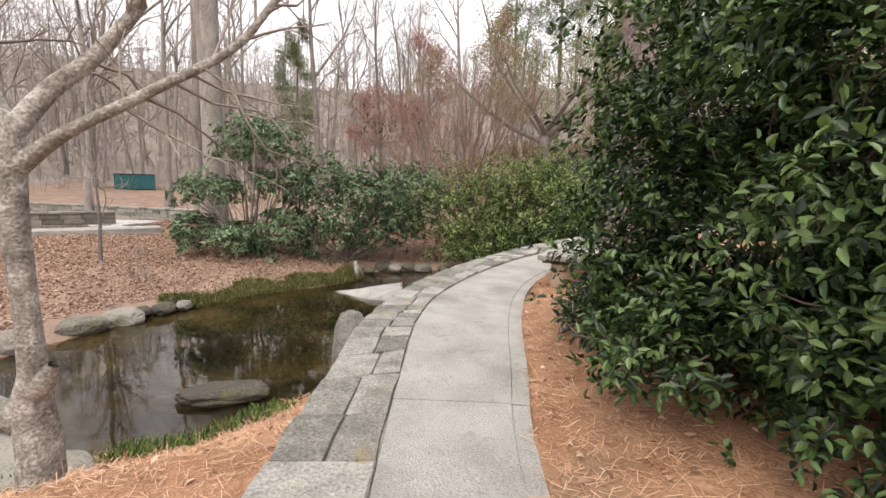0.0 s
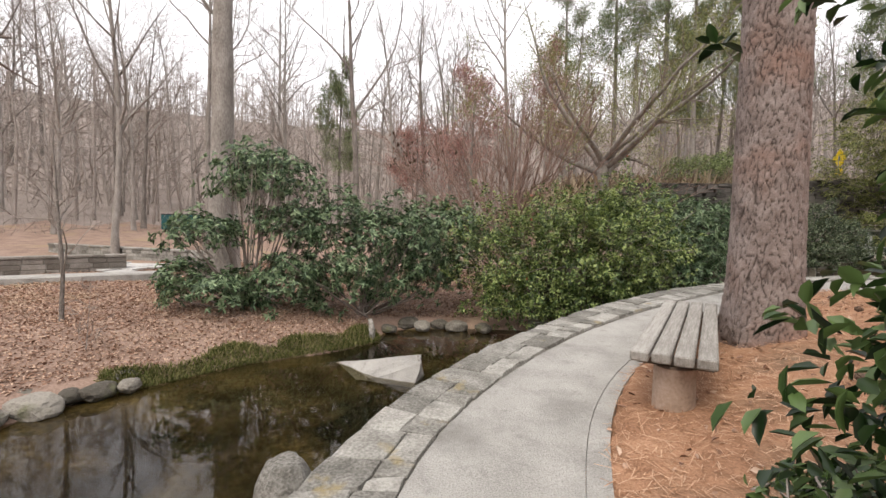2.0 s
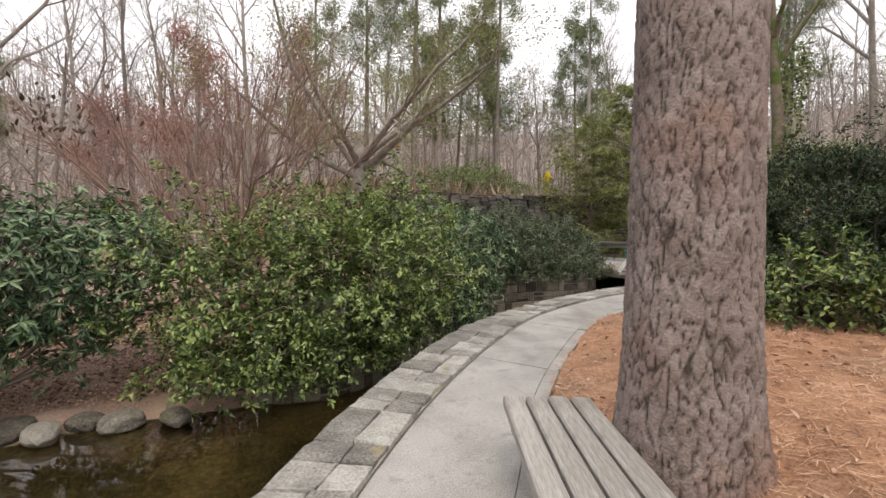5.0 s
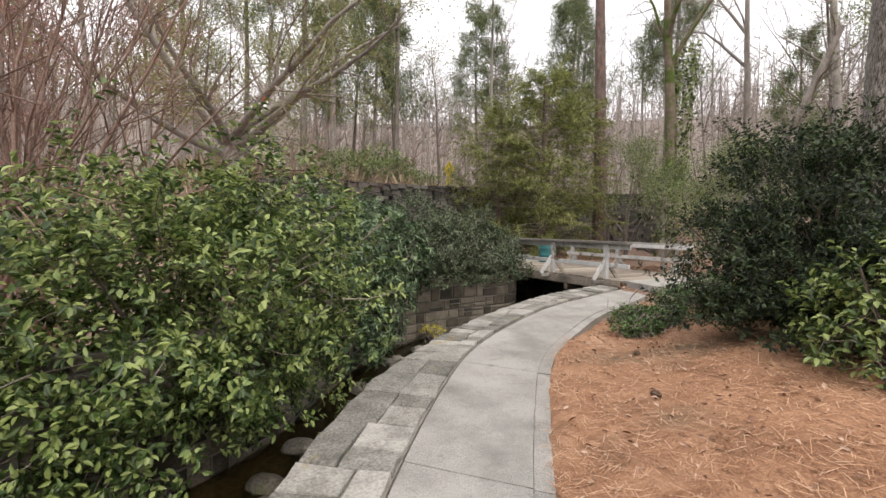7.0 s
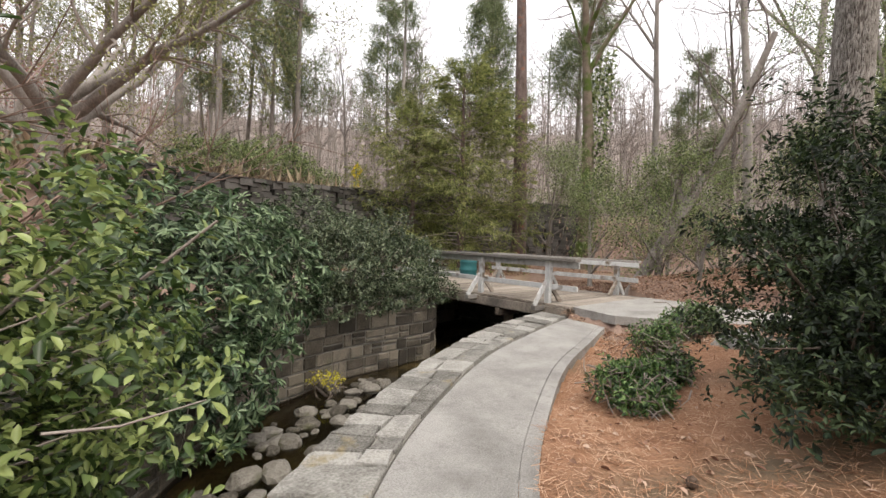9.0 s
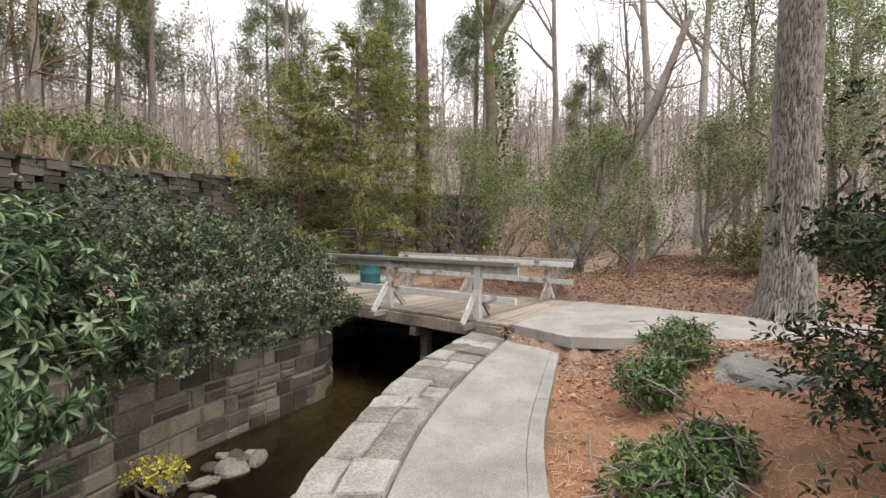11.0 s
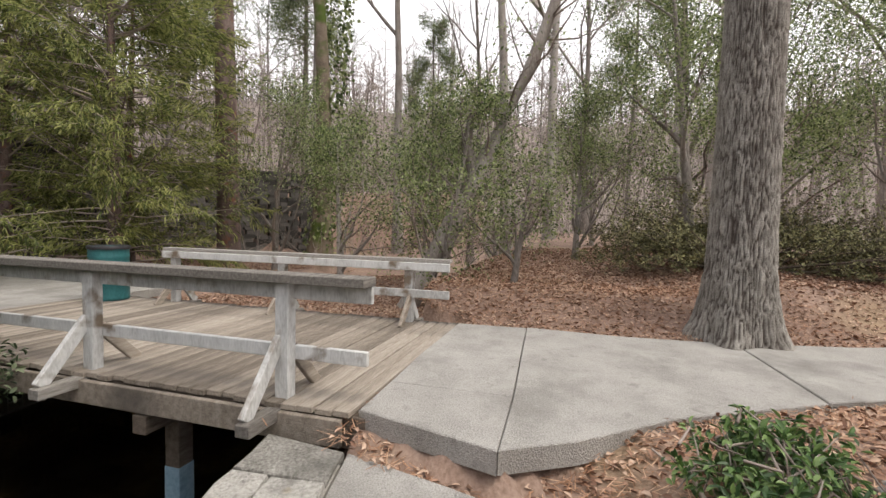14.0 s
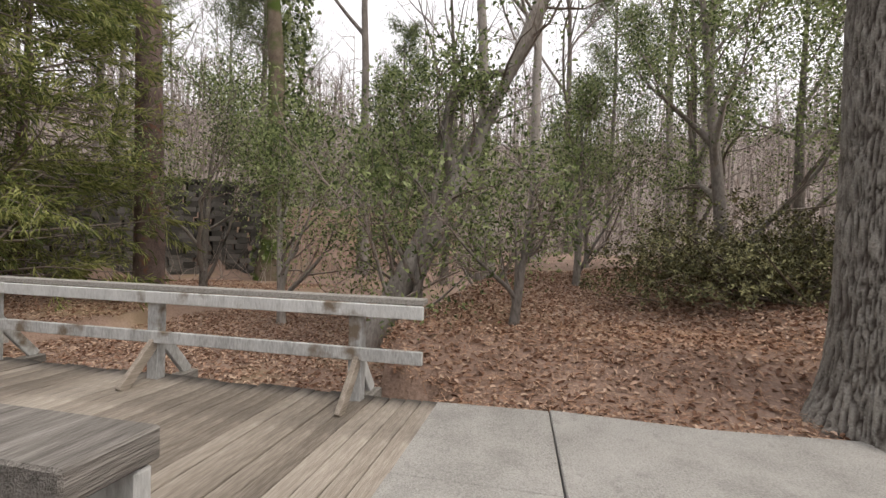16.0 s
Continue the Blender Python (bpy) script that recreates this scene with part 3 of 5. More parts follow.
cv, cf = [], []
ss = np.linspace(0, arc_b[-1], 50)
for q in ss:
    a, b = on_bank(q, -.02), on_bank(q, -.5)
    cv += [(*a, -1.3), (*a, .98), (*b, .98), (*b, -1.3)]
for i in range(len(ss) - 1):
    b = i * 4
    cf += [(b, b + 4, b + 5, b + 1), (b + 1, b + 5, b + 6, b + 2), (b + 2, b + 6, b + 7, b + 3)]
cf += [(0, 1, 2, 3), (b + 4, b + 7, b + 6, b + 5)]
put("core", mesh_of("core", cv, cf, MORTAR), bank_wall)
zlev = -.8
while zlev < .98:
    hgt = min(random.uniform(.24, .4), 1.0 - zlev)
    s = random.uniform(0, .3)
    while s < arc_b[-1] - .2:
        ln = random.uniform(.2, .5)
        e = min(s + ln, arc_b[-1])
        cut_at = random.uniform(.35, .65)
        halves = [(zlev, zlev + hgt)] if hgt < .2 or random.random() < .5 else [(zlev, zlev + hgt * cut_at), (zlev + hgt * cut_at, zlev + hgt)]
        for lo, hi in halves:
            g = random.uniform(.007, .013)
            out = random.uniform(.004, .028)
            a, b = on_bank(s + g), on_bank(e - g)
            ao, bo = on_bank(s + g + .02, out), on_bank(e - g - .02, out)
            lo2, hi2 = lo + g + random.uniform(0, .01), hi - g - random.uniform(0, .01)
            v = [(*a, lo2), (*b, lo2), (*b, hi2), (*a, hi2), (*ao, lo2 + .015), (*bo, lo2 + .015), (*bo, hi2 - .015), (*ao, hi2 - .015)]
            put("stone", mesh_of("stone", v, [(0, 1, 5, 4), (1, 2, 6, 5), (2, 3, 7, 6), (3, 0, 4, 7), (4, 5, 6, 7)], ASHLAR), bank_wall)
        s = e
    zlev += hgt

# the tall dark wall below the road
road_wall = thing("wall_road", "tall dark stacked-stone wall below the road", "wall", kind="structure")
rw = curve_through(ROADWALL[3:], .5)
arc_r = np.concatenate([[0], np.cumsum(np.linalg.norm(np.diff(rw, axis=0), axis=1))])
vs, fs, base = [], [], 0
for s in np.arange(0, arc_r[-1] - .5, .5):
    p0 = np.array([np.interp(s, arc_r, rw[:, c]) for c in (0, 1)])
    p1 = np.array([np.interp(s + .52, arc_r, rw[:, c]) for c in (0, 1)])
    d = (p1 - p0) / np.linalg.norm(p1 - p0)
    o = np.array([d[1], -d[0]])
    top = 1.2 + (4.25 - 1.2) * float(sstep(np.array([p0[0]]), 1, 8)[0]) + .5 * float(sstep(np.array([p0[0]]), 10, 22)[0])
    z = .4
    while z < top:
        hh = min(random.uniform(.14, .26), top + .05 - z)
        shift = random.uniform(-.15, .15)
        out = random.uniform(0, .025) + (.08 if z + hh > top - .02 else 0)
        a, b = p0 + d * shift + o * out, p1 + d * shift + o * out - d * .03
        ai, bi = p0 + d * shift - o * .5, p1 + d * shift - o * .5
        vs += [(*a, z + .01), (*b, z + .01), (*b, z + hh - .01), (*a, z + hh - .01), (*ai, z), (*bi, z), (*bi, z + hh), (*ai, z + hh)]
        fs += [tuple(i + base for i in q) for q in ((0, 1, 2, 3), (3, 2, 6, 7), (0, 3, 7, 4), (1, 5, 6, 2), (4, 7, 6, 5))]
        base += 8
        z += hh
tagged(put("stacked_stones", mesh_of("stacked_stones", vs, fs, FARSTONE), road_wall), kind="stuff")


# low garden walls beyond the creek
def low_wall(name, label, a, b, base_z, high, thick, mat):
    w = thing(name, label, "wall", kind="structure")
    a, b = Vector(a), Vector(b)
    d = (b - a)
    L = d.length
    d.normalize()
    o = Vector((-d.y, d.x))
    core = beam_bm((*a, base_z + high / 2 - .1), (*b, base_z + high / 2 - .1), thick - .08, high - .04, 0)
    part("core", core, MORTAR, w)
    rows = max(2, round(high / .2))
    for r in range(rows + 1):
        cap = r == rows
        s = random.uniform(-.2, 0)
        hh = .1 if cap else (high - .1) / rows
        z = base_z - .1 + r * (high - .1) / rows
        while s < L - .05:
            e = min(s + random.uniform(.35, .8), L)
            q = a + d * ((max(s, 0) + e) / 2)
            bm = box_bm(e - max(s, 0) - .02, thick + (.06 if cap else random.uniform(-.03, .02)), hh - .015, .012)
            bmesh.ops.transform(bm, matrix=Matrix.Translation((q.x, q.y, z)) @ Matrix.Rotation(math.atan2(d.y, d.x), 4, "Z"), verts=bm.verts[:])
            part("stone", bm, mat, w)
            s = e
    return w


GARDENSTONE = material("garden_wall_stone", (.12, .105, .09), (.2, .18, .16), (.31, .285, .26), 3, 30, .92, .5, per_object=.35)
low_wall("wall_garden_near", "low brown-grey stone garden wall beyond the creek", (-13.05, 17.5), (-19.5, 11.1), .15, .85, .45, GARDENSTONE)
low_wall("wall_garden_far", "low grey stone wall behind the flagged garden path", (-11.0, 19.8), (-24, 25.1), .2, .8, .4, WALLSTONE)
flag = thing("garden_path", "pale flagstone path between the low garden walls", "path", kind="structure")
FLAG = material("pale_flagstone", (.36, .35, .34), (.48, .47, .46), (.58, .57, .56), 2, 30, .9, .3, per_object=.2)
A0, B0 = Vector((-12.0, 18.0)), Vector((-24, 21))
dA = (B0 - A0).normalized()
for i in range(14):
    for j in range(4):
        q = A0 + dA * (.4 + i * .85 + (j % 2) * .3) + Vector((dA.y, -dA.x)) * (-1.3 + j * .62)
        bm = box_bm(.82, .59, .08, .012, .02)
        part("flagstone", bm, FLAG, flag, m=Matrix.Translation((q.x, q.y, ground_z(q.x, q.y) + random.uniform(.0, .012))) @ Matrix.Rotation(math.atan2(dA.y, dA.x), 4, "Z"))
bm = beam_bm((-10.6, 16.4, .14), (-20.5, 8.8, .16), 1.1, .5, .02)
part("paved_walk", bm, CONCRETE, flag)

# ---- slab at the bridge and the path that goes on ----
def poly_slab(name, pts, z, thick, mat, parent):
    bm = bmesh.new()
    lo = [bm.verts.new((*p, z - thick)) for p in pts]
    hi = [bm.verts.new((*p, z)) for p in pts]
    bm.faces.new(hi)
    bm.faces.new(lo[::-1])
    for i in range(len(pts)):
        j = (i + 1) % len(pts)
        bm.faces.new((lo[i], lo[j], hi[j], hi[i]))
    bmesh.ops.recalc_face_normals(bm, faces=bm.faces[:])
    bmesh.ops.bevel(bm, geom=[e for e in bm.edges if e.verts[0].co.z > z - .001 and e.verts[1].co.z > z - .001], offset=.008, segments=1, affect="EDGES")
    bmesh.ops.triangulate(bm, faces=[f for f in bm.faces if len(f.verts) > 4])
    return part(name, bm, mat, parent)


landing = thing("landing", "raised concrete landing slabs at the end of the footbridge", "pavement", kind="structure")
for pts, z in ([(12.34, 14.5), (11.9, 13.5), (12.8, 13.385), (12.96, 14.42)], 1.085), ([(12.805, 13.385), (14.05, 13.27), (14.2, 14.28), (12.965, 14.42)], 1.083), ([(14.055, 13.27), (15.35, 13.14), (15.45, 14.14), (14.205, 14.28)], 1.08), \
        ([(11.9, 13.493), (12.1, 13.0), (12.6, 12.2), (13.1, 10.9), (15.0, 10.7), (15.1, 12.0), (15.35, 13.133), (12.8, 13.378)], 1.09), \
        ([(13.1, 10.893), (13.6, 9.2), (14.2, 7.0), (15.6, 7.3), (15.1, 9.3), (15.0, 10.693)], 1.10), ([(14.2, 6.993), (15.5, 3.0), (16.9, 3.3), (15.6, 7.293)], 1.15):
    poly_slab("slab", pts, z, .16, CONCRETE, landing)

# ---- footbridge ----
BR = Matrix.Translation((12.28, 14.55, 1.06)) @ Matrix.Rotation(radians(-9), 4, "Z")
bridge = thing("footbridge", "weathered wooden footbridge with flaking pale railings over the creek", "bridge", BR)
BL, BW = 6.3, 3.15
y = 0.0
while y < BL:
    w = .142
    bm = box_bm(BW + random.uniform(-.03, .05), w - .009, .045, .005)
    part("plank", bm, DECKWOOD, bridge, m=Matrix.Translation((BW / 2 + random.uniform(-.02, .02), y + w / 2, -.02 + random.uniform(-.004, .004))) @ Matrix.Rotation(random.uniform(-.003, .003), 4, "Z"))
    y += w
for x in (.1, 1.1, 2.1, 3.05):
    part("stringer", beam_bm((x, -.1, -.15), (x, BL + .2, -.15), .12, .24), DARKWOOD, bridge, "dark stained stringer beam")
part("fascia", beam_bm((-.03, .05, -.13), (-.03, BL, -.13), .05, .2), DECKWOOD, bridge)


def railing_post(x, y, side):
    """An upright post with two raking braces, on an outrigger beam."""
    part("post", beam_bm((x, y, -.2), (x, y, .86 if side < 0 else .914), .1, .12), PALEPAINT, bridge)
    part("outrigger", beam_bm((x - side * .48, y, -.06), (x + side * .55, y, -.06), .12, .09), WEATHERED, bridge)
    part("brace", beam_bm((x - side * .42, y + .03, -.02), (x - side * .02, y + .03, .48), .05, .11), PALEPAINT, bridge)
    part("brace", beam_bm((x + side * .40, y - .03, .01), (x + side * .03, y - .03, .4), .05, .10), DECKWOOD, bridge)


for y in (.62, 2.62, 4.62):
    railing_post(.12, y, 1)
for y in (.7, 2.75, 4.8):
    railing_post(3.05, y, -1)
part("top_rail", beam_bm((.10, -.1, .95), (.10, BL, .95), .2, .07), WEATHERED, bridge, "grey weathered flat top rail")
part("rail_board", beam_bm((.165, -.095, .845), (.165, BL, .845), .04, .13), PALEPAINT, bridge)
part("middle_rail", beam_bm((.185, -.05, .36), (.185, BL, .36), .045, .11), PALEPAINT, bridge)
part("top_rail", beam_bm((3.05, .1, .885), (3.05, BL - 1.3, .885), .13, .05), WEATHERED, bridge, "grey weathered flat top rail")
part("rail_board", beam_bm((2.98, .1, .80), (2.98, BL - 1.3, .80), .04, .11), PALEPAINT, bridge)
part("middle_rail", beam_bm((2.98, .1, .43), (2.98, BL - 1.3, .43), .04, .11), PALEPAINT, bridge)
pillar = part("support_post", beam_bm((.35, 1.9, -1.9), (.35, 1.9, -.25), .16, .16), DARKWOOD, bridge)
part("blue_band", beam_bm((.35, 1.9, -1.55), (.35, 1.9, -.85), .17, .17), BLUEPAINT, bridge, "pale blue painted band")
part("support_post", beam_bm((2.8, 1.9, -1.9), (2.8, 1.9, -.25), .16, .16), DARKWOOD, bridge)
part("cross_beam", beam_bm((-.05, 1.9, -.33), (3.2, 1.9, -.33), .14, .16), DARKWOOD, bridge)
far_landing = thing("far_landing", "concrete landing beyond the footbridge", "pavement", kind="structure")
q = [BR @ Vector(p) for p in ((-.6, BL + .02, 0), (4.2, BL + .02, 0), (6.5, BL + 5, 0), (-1.5, BL + 3.2, 0))]
poly_slab("slab", [(p.x, p.y) for p in q], 1.08, .16, CONCRETE, far_landing)

# added culvert wall blocking light under the deck's far edge; stones darkened for shade
culvert = thing("wall_culvert", "dark stone culvert wall added to block light under the footbridge", "wall", kind="structure")
CULVERT = material("shade_dark_stone", (.03, .027, .022), (.07, .064, .054), (.14, .13, .112), 4, 40, .8, .8, per_object=.4)
part("core", beam_bm(BR @ Vector((3.3, -.6, -1.2)), BR @ Vector((3.3, BL + .4, -1.2)), .3, 2.0, 0), MORTAR, culvert)
z = -2.1
while z < -.3:
    hh = random.uniform(.2, .34)
    y = -.6 + random.uniform(-.2, 0)
    while y < BL + .2:
        ln = random.uniform(.3, .65)
        bm = box_bm(.2, ln - .02, min(hh, -.28 - z) - .02, .03, .014)
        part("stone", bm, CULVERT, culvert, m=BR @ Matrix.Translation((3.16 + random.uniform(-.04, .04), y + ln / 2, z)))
        y += ln
    z += hh

# ---- drum bin ----
def drum(x, y, z):
    d = thing("litter_drum", "teal painted steel drum used as a litter bin", "bin", Matrix.Translation((x, y, z)))
    prof = [(.0, .01), (.27, .0), (.29, .02), (.285, .06), (.285, .24), (.297, .26), (.297, .29), (.285, .31), (.285, .5), (.297, .52), (.297, .55), (.285, .57), (.285, .7), (.292, .72), (.285, .74), (.285, .83), (.297, .86), (.297, .88), (.27, .88), (.265, .8), (.0, .78)]
    N = 28
    v = [(r * math.cos(2 * math.pi * k / N), r * math.sin(2 * math.pi * k / N), h) for r, h in prof for k in range(N)]
    f = [(i * N + k, i * N + (k + 1) % N, (i + 1) * N + (k + 1) % N, (i + 1) * N + k) for i in range(len(prof) - 1) for k in range(N)]
    put("shell", mesh_of("shell", v, f, TEAL, True), d)
    prof = [(.26, .70), (.303, .84), (.306, .895), (.298, .9), (.25, .86)]
    v = [((r + .006 * math.sin(k * 2.3)) * math.cos(2 * math.pi * k / N), r * math.sin(2 * math.pi * k / N), h + .004 * math.sin(k * 1.7)) for r, h in prof for k in range(N)]
    f = [(i * N + k, i * N + (k + 1) % N, (i + 1) * N + (k + 1) % N, (i + 1) * N + k) for i in range(len(prof) - 1) for k in range(N)]
    put("liner", mesh_of("liner", v[N:], [q for q in f if max(q) < (len(prof) - 1) * N], BLACKISH, True), d, label="dark plastic liner folded over the rim")
    return d


drum(15.95, 19.95, 1.08)

# ---- bench ----
def bench(a, b, top):
    a, b = Vector((*a, top)), Vector((*b, top))
    d = (b - a).normalized()
    m = Matrix.Translation(((a + b) / 2).to_tuple()) @ Matrix.Rotation(math.atan2(d.y, d.x), 4, "Z")
    L = (b - a).length
    t = thing("bench", "weathered four-plank park bench on round pedestals", "bench", m)
    for k, o in enumerate((-.243, -.081, .081, .243)):
        bm = box_bm(L + random.uniform(-.03, .03), .142, .085, .012)
        part("plank", bm, WEATHERED, t, m=Matrix.Translation((0, o, -.085)))
    for x in (-L / 2 + .3, L / 2 - .3):
        part("cross_bearer", box_bm(.12, .58, .07, .008), DARKWOOD, t, m=Matrix.Translation((x, 0, -.156)))
        bm = bmesh.new()
        bmesh.ops.create_cone(bm, cap_ends=True, segments=24, radius1=.175, radius2=.16, depth=.62)
        bmesh.ops.translate(bm, verts=bm.verts[:], vec=(0, 0, -.31 - .156))
        part("pedestal", bm, TERRACOTTA, t, "round buff concrete pedestal", Matrix.Translation((x, 0, 0)))
    return t


bench((1.59, 5.84), (2.92, 8.68), .98)

# ---- yellow road sign on the bank ----
sign = thing("road_sign", "yellow diamond warning sign with a small plate on a post", "sign", Matrix.Translation((26, 39, 5.3)))
bm = bmesh.new()
bmesh.ops.create_cone(bm, cap_ends=True, segments=8, radius1=.05, radius2=.05, depth=2.6)
bmesh.ops.translate(bm, verts=bm.verts[:], vec=(0, 0, 1.0))
part("post", bm, material("galvanised", (.3, .3, .3), (.4, .4, .4), (.5, .5, .5), 5, 30, .5, .1, metallic=.6), sign)
for name, w, hh, z, turn in (("warning_plate", 1.05, 1.05, 2.1, 45), ("lower_plate", .7, .55, 1.1, 0)):
    bm = box_bm(w, .03, hh, .004)
    bmesh.ops.translate(bm, verts=bm.verts[:], vec=(0, 0, -hh / 2))
    part(name, bm, YELLOW, sign, m=Matrix.Translation((0, -.07, z)) @ Matrix.Rotation(radians(-92), 4, "Z") @ Matrix.Rotation(radians(turn), 4, "Y"))
for z, hh in ((2.12, .34), (1.15, .14)):
    bm = box_bm(.09, .006, hh, .0)
    bmesh.ops.translate(bm, verts=bm.verts[:], vec=(0, -.02, -hh / 2))
    part("symbol_bar", bm, BLACKISH, sign, m=Matrix.Translation((0, -.09, z)) @ Matrix.Rotation(radians(-92), 4, "Z"))


# ---- rocks ----
def rock_mesh(seed, sx, sy, sz, mat, sub=3, rough=.25, flat=0.0):
    bm = bmesh.new()
    bmesh.ops.create_icosphere(bm, subdivisions=sub, radius=1)
    o = Vector((seed * 3.1, seed * 1.7, seed * .9))
    for v in bm.verts:
        c = v.co.copy()
        d = 1 + rough * noise.noise(c * 1.1 + o) + rough * .5 * noise.noise(c * 2.7 + o) + rough * .2 * noise.noise(c * 7 + o)
        p = c * d
        p.x, p.y = (abs(p.x) ** .8) * (1 if p.x > 0 else -1), (abs(p.y) ** .8) * (1 if p.y > 0 else -1)
        if flat:
            p.z = min(p.z, flat + .1 * noise.noise(c * 2 + o))
        v.co = (p.x * sx, p.y * sy, p.z * sz)
    me = bpy.data.meshes.new("rock")
    bm.to_mesh(me)
    bm.free()
    me.materials.append(mat)
    return me


def rock(name, label, x, y, z, size, turn, mat, seed, sub=3, rough=.25, flat=0.0, tilt=0):
    ob = new(name, rock_mesh(seed, *size, mat, sub, rough, flat))
    ob.matrix_world = pose(x, y, z, tilt, 0, turn)
    return tagged(ob, label, "rock")


rock("boulder", "large flat-topped grey granite boulder in leaf litter", 11.5, 11.05, .92, (.88, .64, .34), -40, BOULDER, 4, 5, .22, .75)
rock("block_stone", "squarish upright stone block against the creek wall", -1.3, 5.25, -.35, (.26, .3, .66), 20, WALLSTONE, 7, 4, .12, .9)
rock("boulder", "pale flat rock lying in the shallow water", -2.8, 4.75, -.68, (.55, .2, .15), 12, ROCK, 12, 4, .3, .7)
rock("boulder", "broad flat rock at the water's edge", -3.95, 2.9, -.62, (.9, .55, .2), -20, ROCK, 14, 4, .25, .7)
for i, (x, y, sx) in enumerate(((-6.1, 8.2, .34), (-6.4, 7.6, .4), (-5.75, 8.9, .28), (-6.0, 8.65, .22), (-6.85, 6.7, .42), (-7.2, 7.2, .36), (-5.5, 9.2, .2), (-7.3, 6.2, .4), (-6.6, 8.4, .3), (-5.9, 9.5, .26),
                                (-1.5, 14.2, .3), (-1.1, 14.5, .25), (-.6, 14.3, .3), (-1.9, 14.5, .35), (.1, 14.2, .26), (-2.3, 13.8, .22))):
    rock("shore_rock", "rounded pale rock on the creek shore", x - .05, y - .4, -.62, (sx, sx * .7, sx * .5), i * 47, ROCK, 20 + i, 3)
for i in range(46):
    t = i / 46
    x = 3.4 + 6.0 * t + random.uniform(-.4, .4)
    yy = np.interp(x, [3, 5, 7, 9.5], [13.7, 15.3, 16.9, 17.4]) - random.uniform(.1, 1.4)
    r = random.uniform(.08, .24)
    rock("creek_rock", "small rounded rock in the stony creek bed", x, float(yy), float(water_level(x)) - .02, (r, r * random.uniform(.6, .9), r * .6), random.uniform(0, 360), ROCK, 60 + i, 2)

for i in range(30):
    x = random.uniform(6.6, 9.8)
    r = random.uniform(.07, .2)
    rock("creek_rock", "small rounded rock in the stony creek bed", x, float(np.interp(x, [6.6, 8, 9.8], [16.85, 17.4, 17.6])) - random.uniform(.05, .9), float(water_level(x)) - .01, (r, r * random.uniform(.55, .9), r * .55), random.uniform(0, 360), ROCK, 130 + i, 2, .4)

# the fallen log end and the stub in the pool
def log_thing(name, label, pts, mat, sides=14):
    v, q = tubes([pts], sides)
    me = big_mesh(name, v, q, mat, False)
    bm = bmesh.new()
    bm.from_mesh(me)
    bmesh.ops.holes_fill(bm, edges=bm.edges[:], sides=0)
    for w in bm.verts:
        w.co += Vector((noise.noise(w.co * 5), noise.noise(w.co * 5 + Vector((9, 0, 0))), noise.noise(w.co * 5 + Vector((0, 9, 0))))) * .02
    bm.to_mesh(me)
    bm.free()
    return tagged(new(name, me), label, "log")


def wedge_slab(points, mat):
    """A broken slab: the hull of a few corners, roughened."""
    bm = bmesh.new()
    for p in points:
        bm.verts.new(p)
    bmesh.ops.convex_hull(bm, input=bm.verts[:])
    bmesh.ops.triangulate(bm, faces=bm.faces[:])
    bmesh.ops.subdivide_edges(bm, edges=bm.edges[:], cuts=3, use_grid_fill=True)
    for v in bm.verts:
        v.co += noise.noise_vector(v.co * 4) * .03 + noise.noise_vector(v.co * 13) * .012
    me = bpy.data.meshes.new("fallen_slab")
    bm.to_mesh(me)
    bm.free()
    me.materials.append(mat)
    return tagged(new("fallen_slab", me), "pale wedge-shaped slab lying half sunk in the pool", "rock")


wedge_slab(((-2.85, 10.83, -.73), (-1.06, 10.25, -.36), (-1.0, 9.9, -.4), (-1.12, 9.72, -.9), (-1.0, 10.4, -.9), (-2.2, 10.02, -.88), (-2.0, 10.7, -.85), (-1.9, 10.35, -.52)), CONCRETE)
log_thing("stub", "short upright weathered wood stub at the bank", [((-2.55, 12.5, -.75), .07), ((-2.55, 12.5, -.45), .065), ((-2.61, 12.55, -.2), .05)], LICHENBARK)
log_thing("twig", "thin pale twig standing on the sunken slab", [((-1.1, 10.05, -.6), .02), ((-1.05, 10.02, -.42), .016), ((-1.08, 10.02, -.28), .01)], LICHENBARK, 6)


# pine cones on the straw
for i, (x, y) in enumerate(((4.6, 6.6), (5.2, 7.6), (4.3, 9.2), (5.0, 8.6), (6.6, 9.0), (5.9, 10.4), (7.0, 11.2), (3.0, 5.9), (10.9, 12.3), (4.9, 5.4))):
    bm = bmesh.new()
    bmesh.ops.create_icosphere(bm, subdivisions=3, radius=1)
    for v in bm.verts:
        a, h = math.atan2(v.co.y, v.co.x), v.co.z
        k = 1 + .28 * math.sin(a * 8 + h * 14) * math.sin(h * 18)
        v.co = Vector((v.co.x * k * .036, v.co.y * k * .036, v.co.z * .05))
    me = bpy.data.meshes.new("pine_cone")
    bm.to_mesh(me)
    bm.free()
    me.materials.append(BARKBROWN)
    ob = new("pine_cone", me)
    ob.matrix_world = pose(x, y, ground_z(x, y) + .035, 90, i * 31, i * 77)
    tagged(ob, "open brown pine cone lying on pine straw", "pine cone", "fallen pine cones")


# far teal skip beyond the garden
z = ground_z(-27, 40)
skip = thing("waste_skip", "far-off dark teal metal waste skip under the trees", "skip", pose(-27, 40, z, 0, 0, 35))
part("body", box_bm(3.0, 1.6, 1.25, .04), TEAL, skip)
part("lid", box_bm(3.04, 1.64, .08, .02), BLACKISH, skip, m=Matrix.Translation((0, 0, 1.254)))


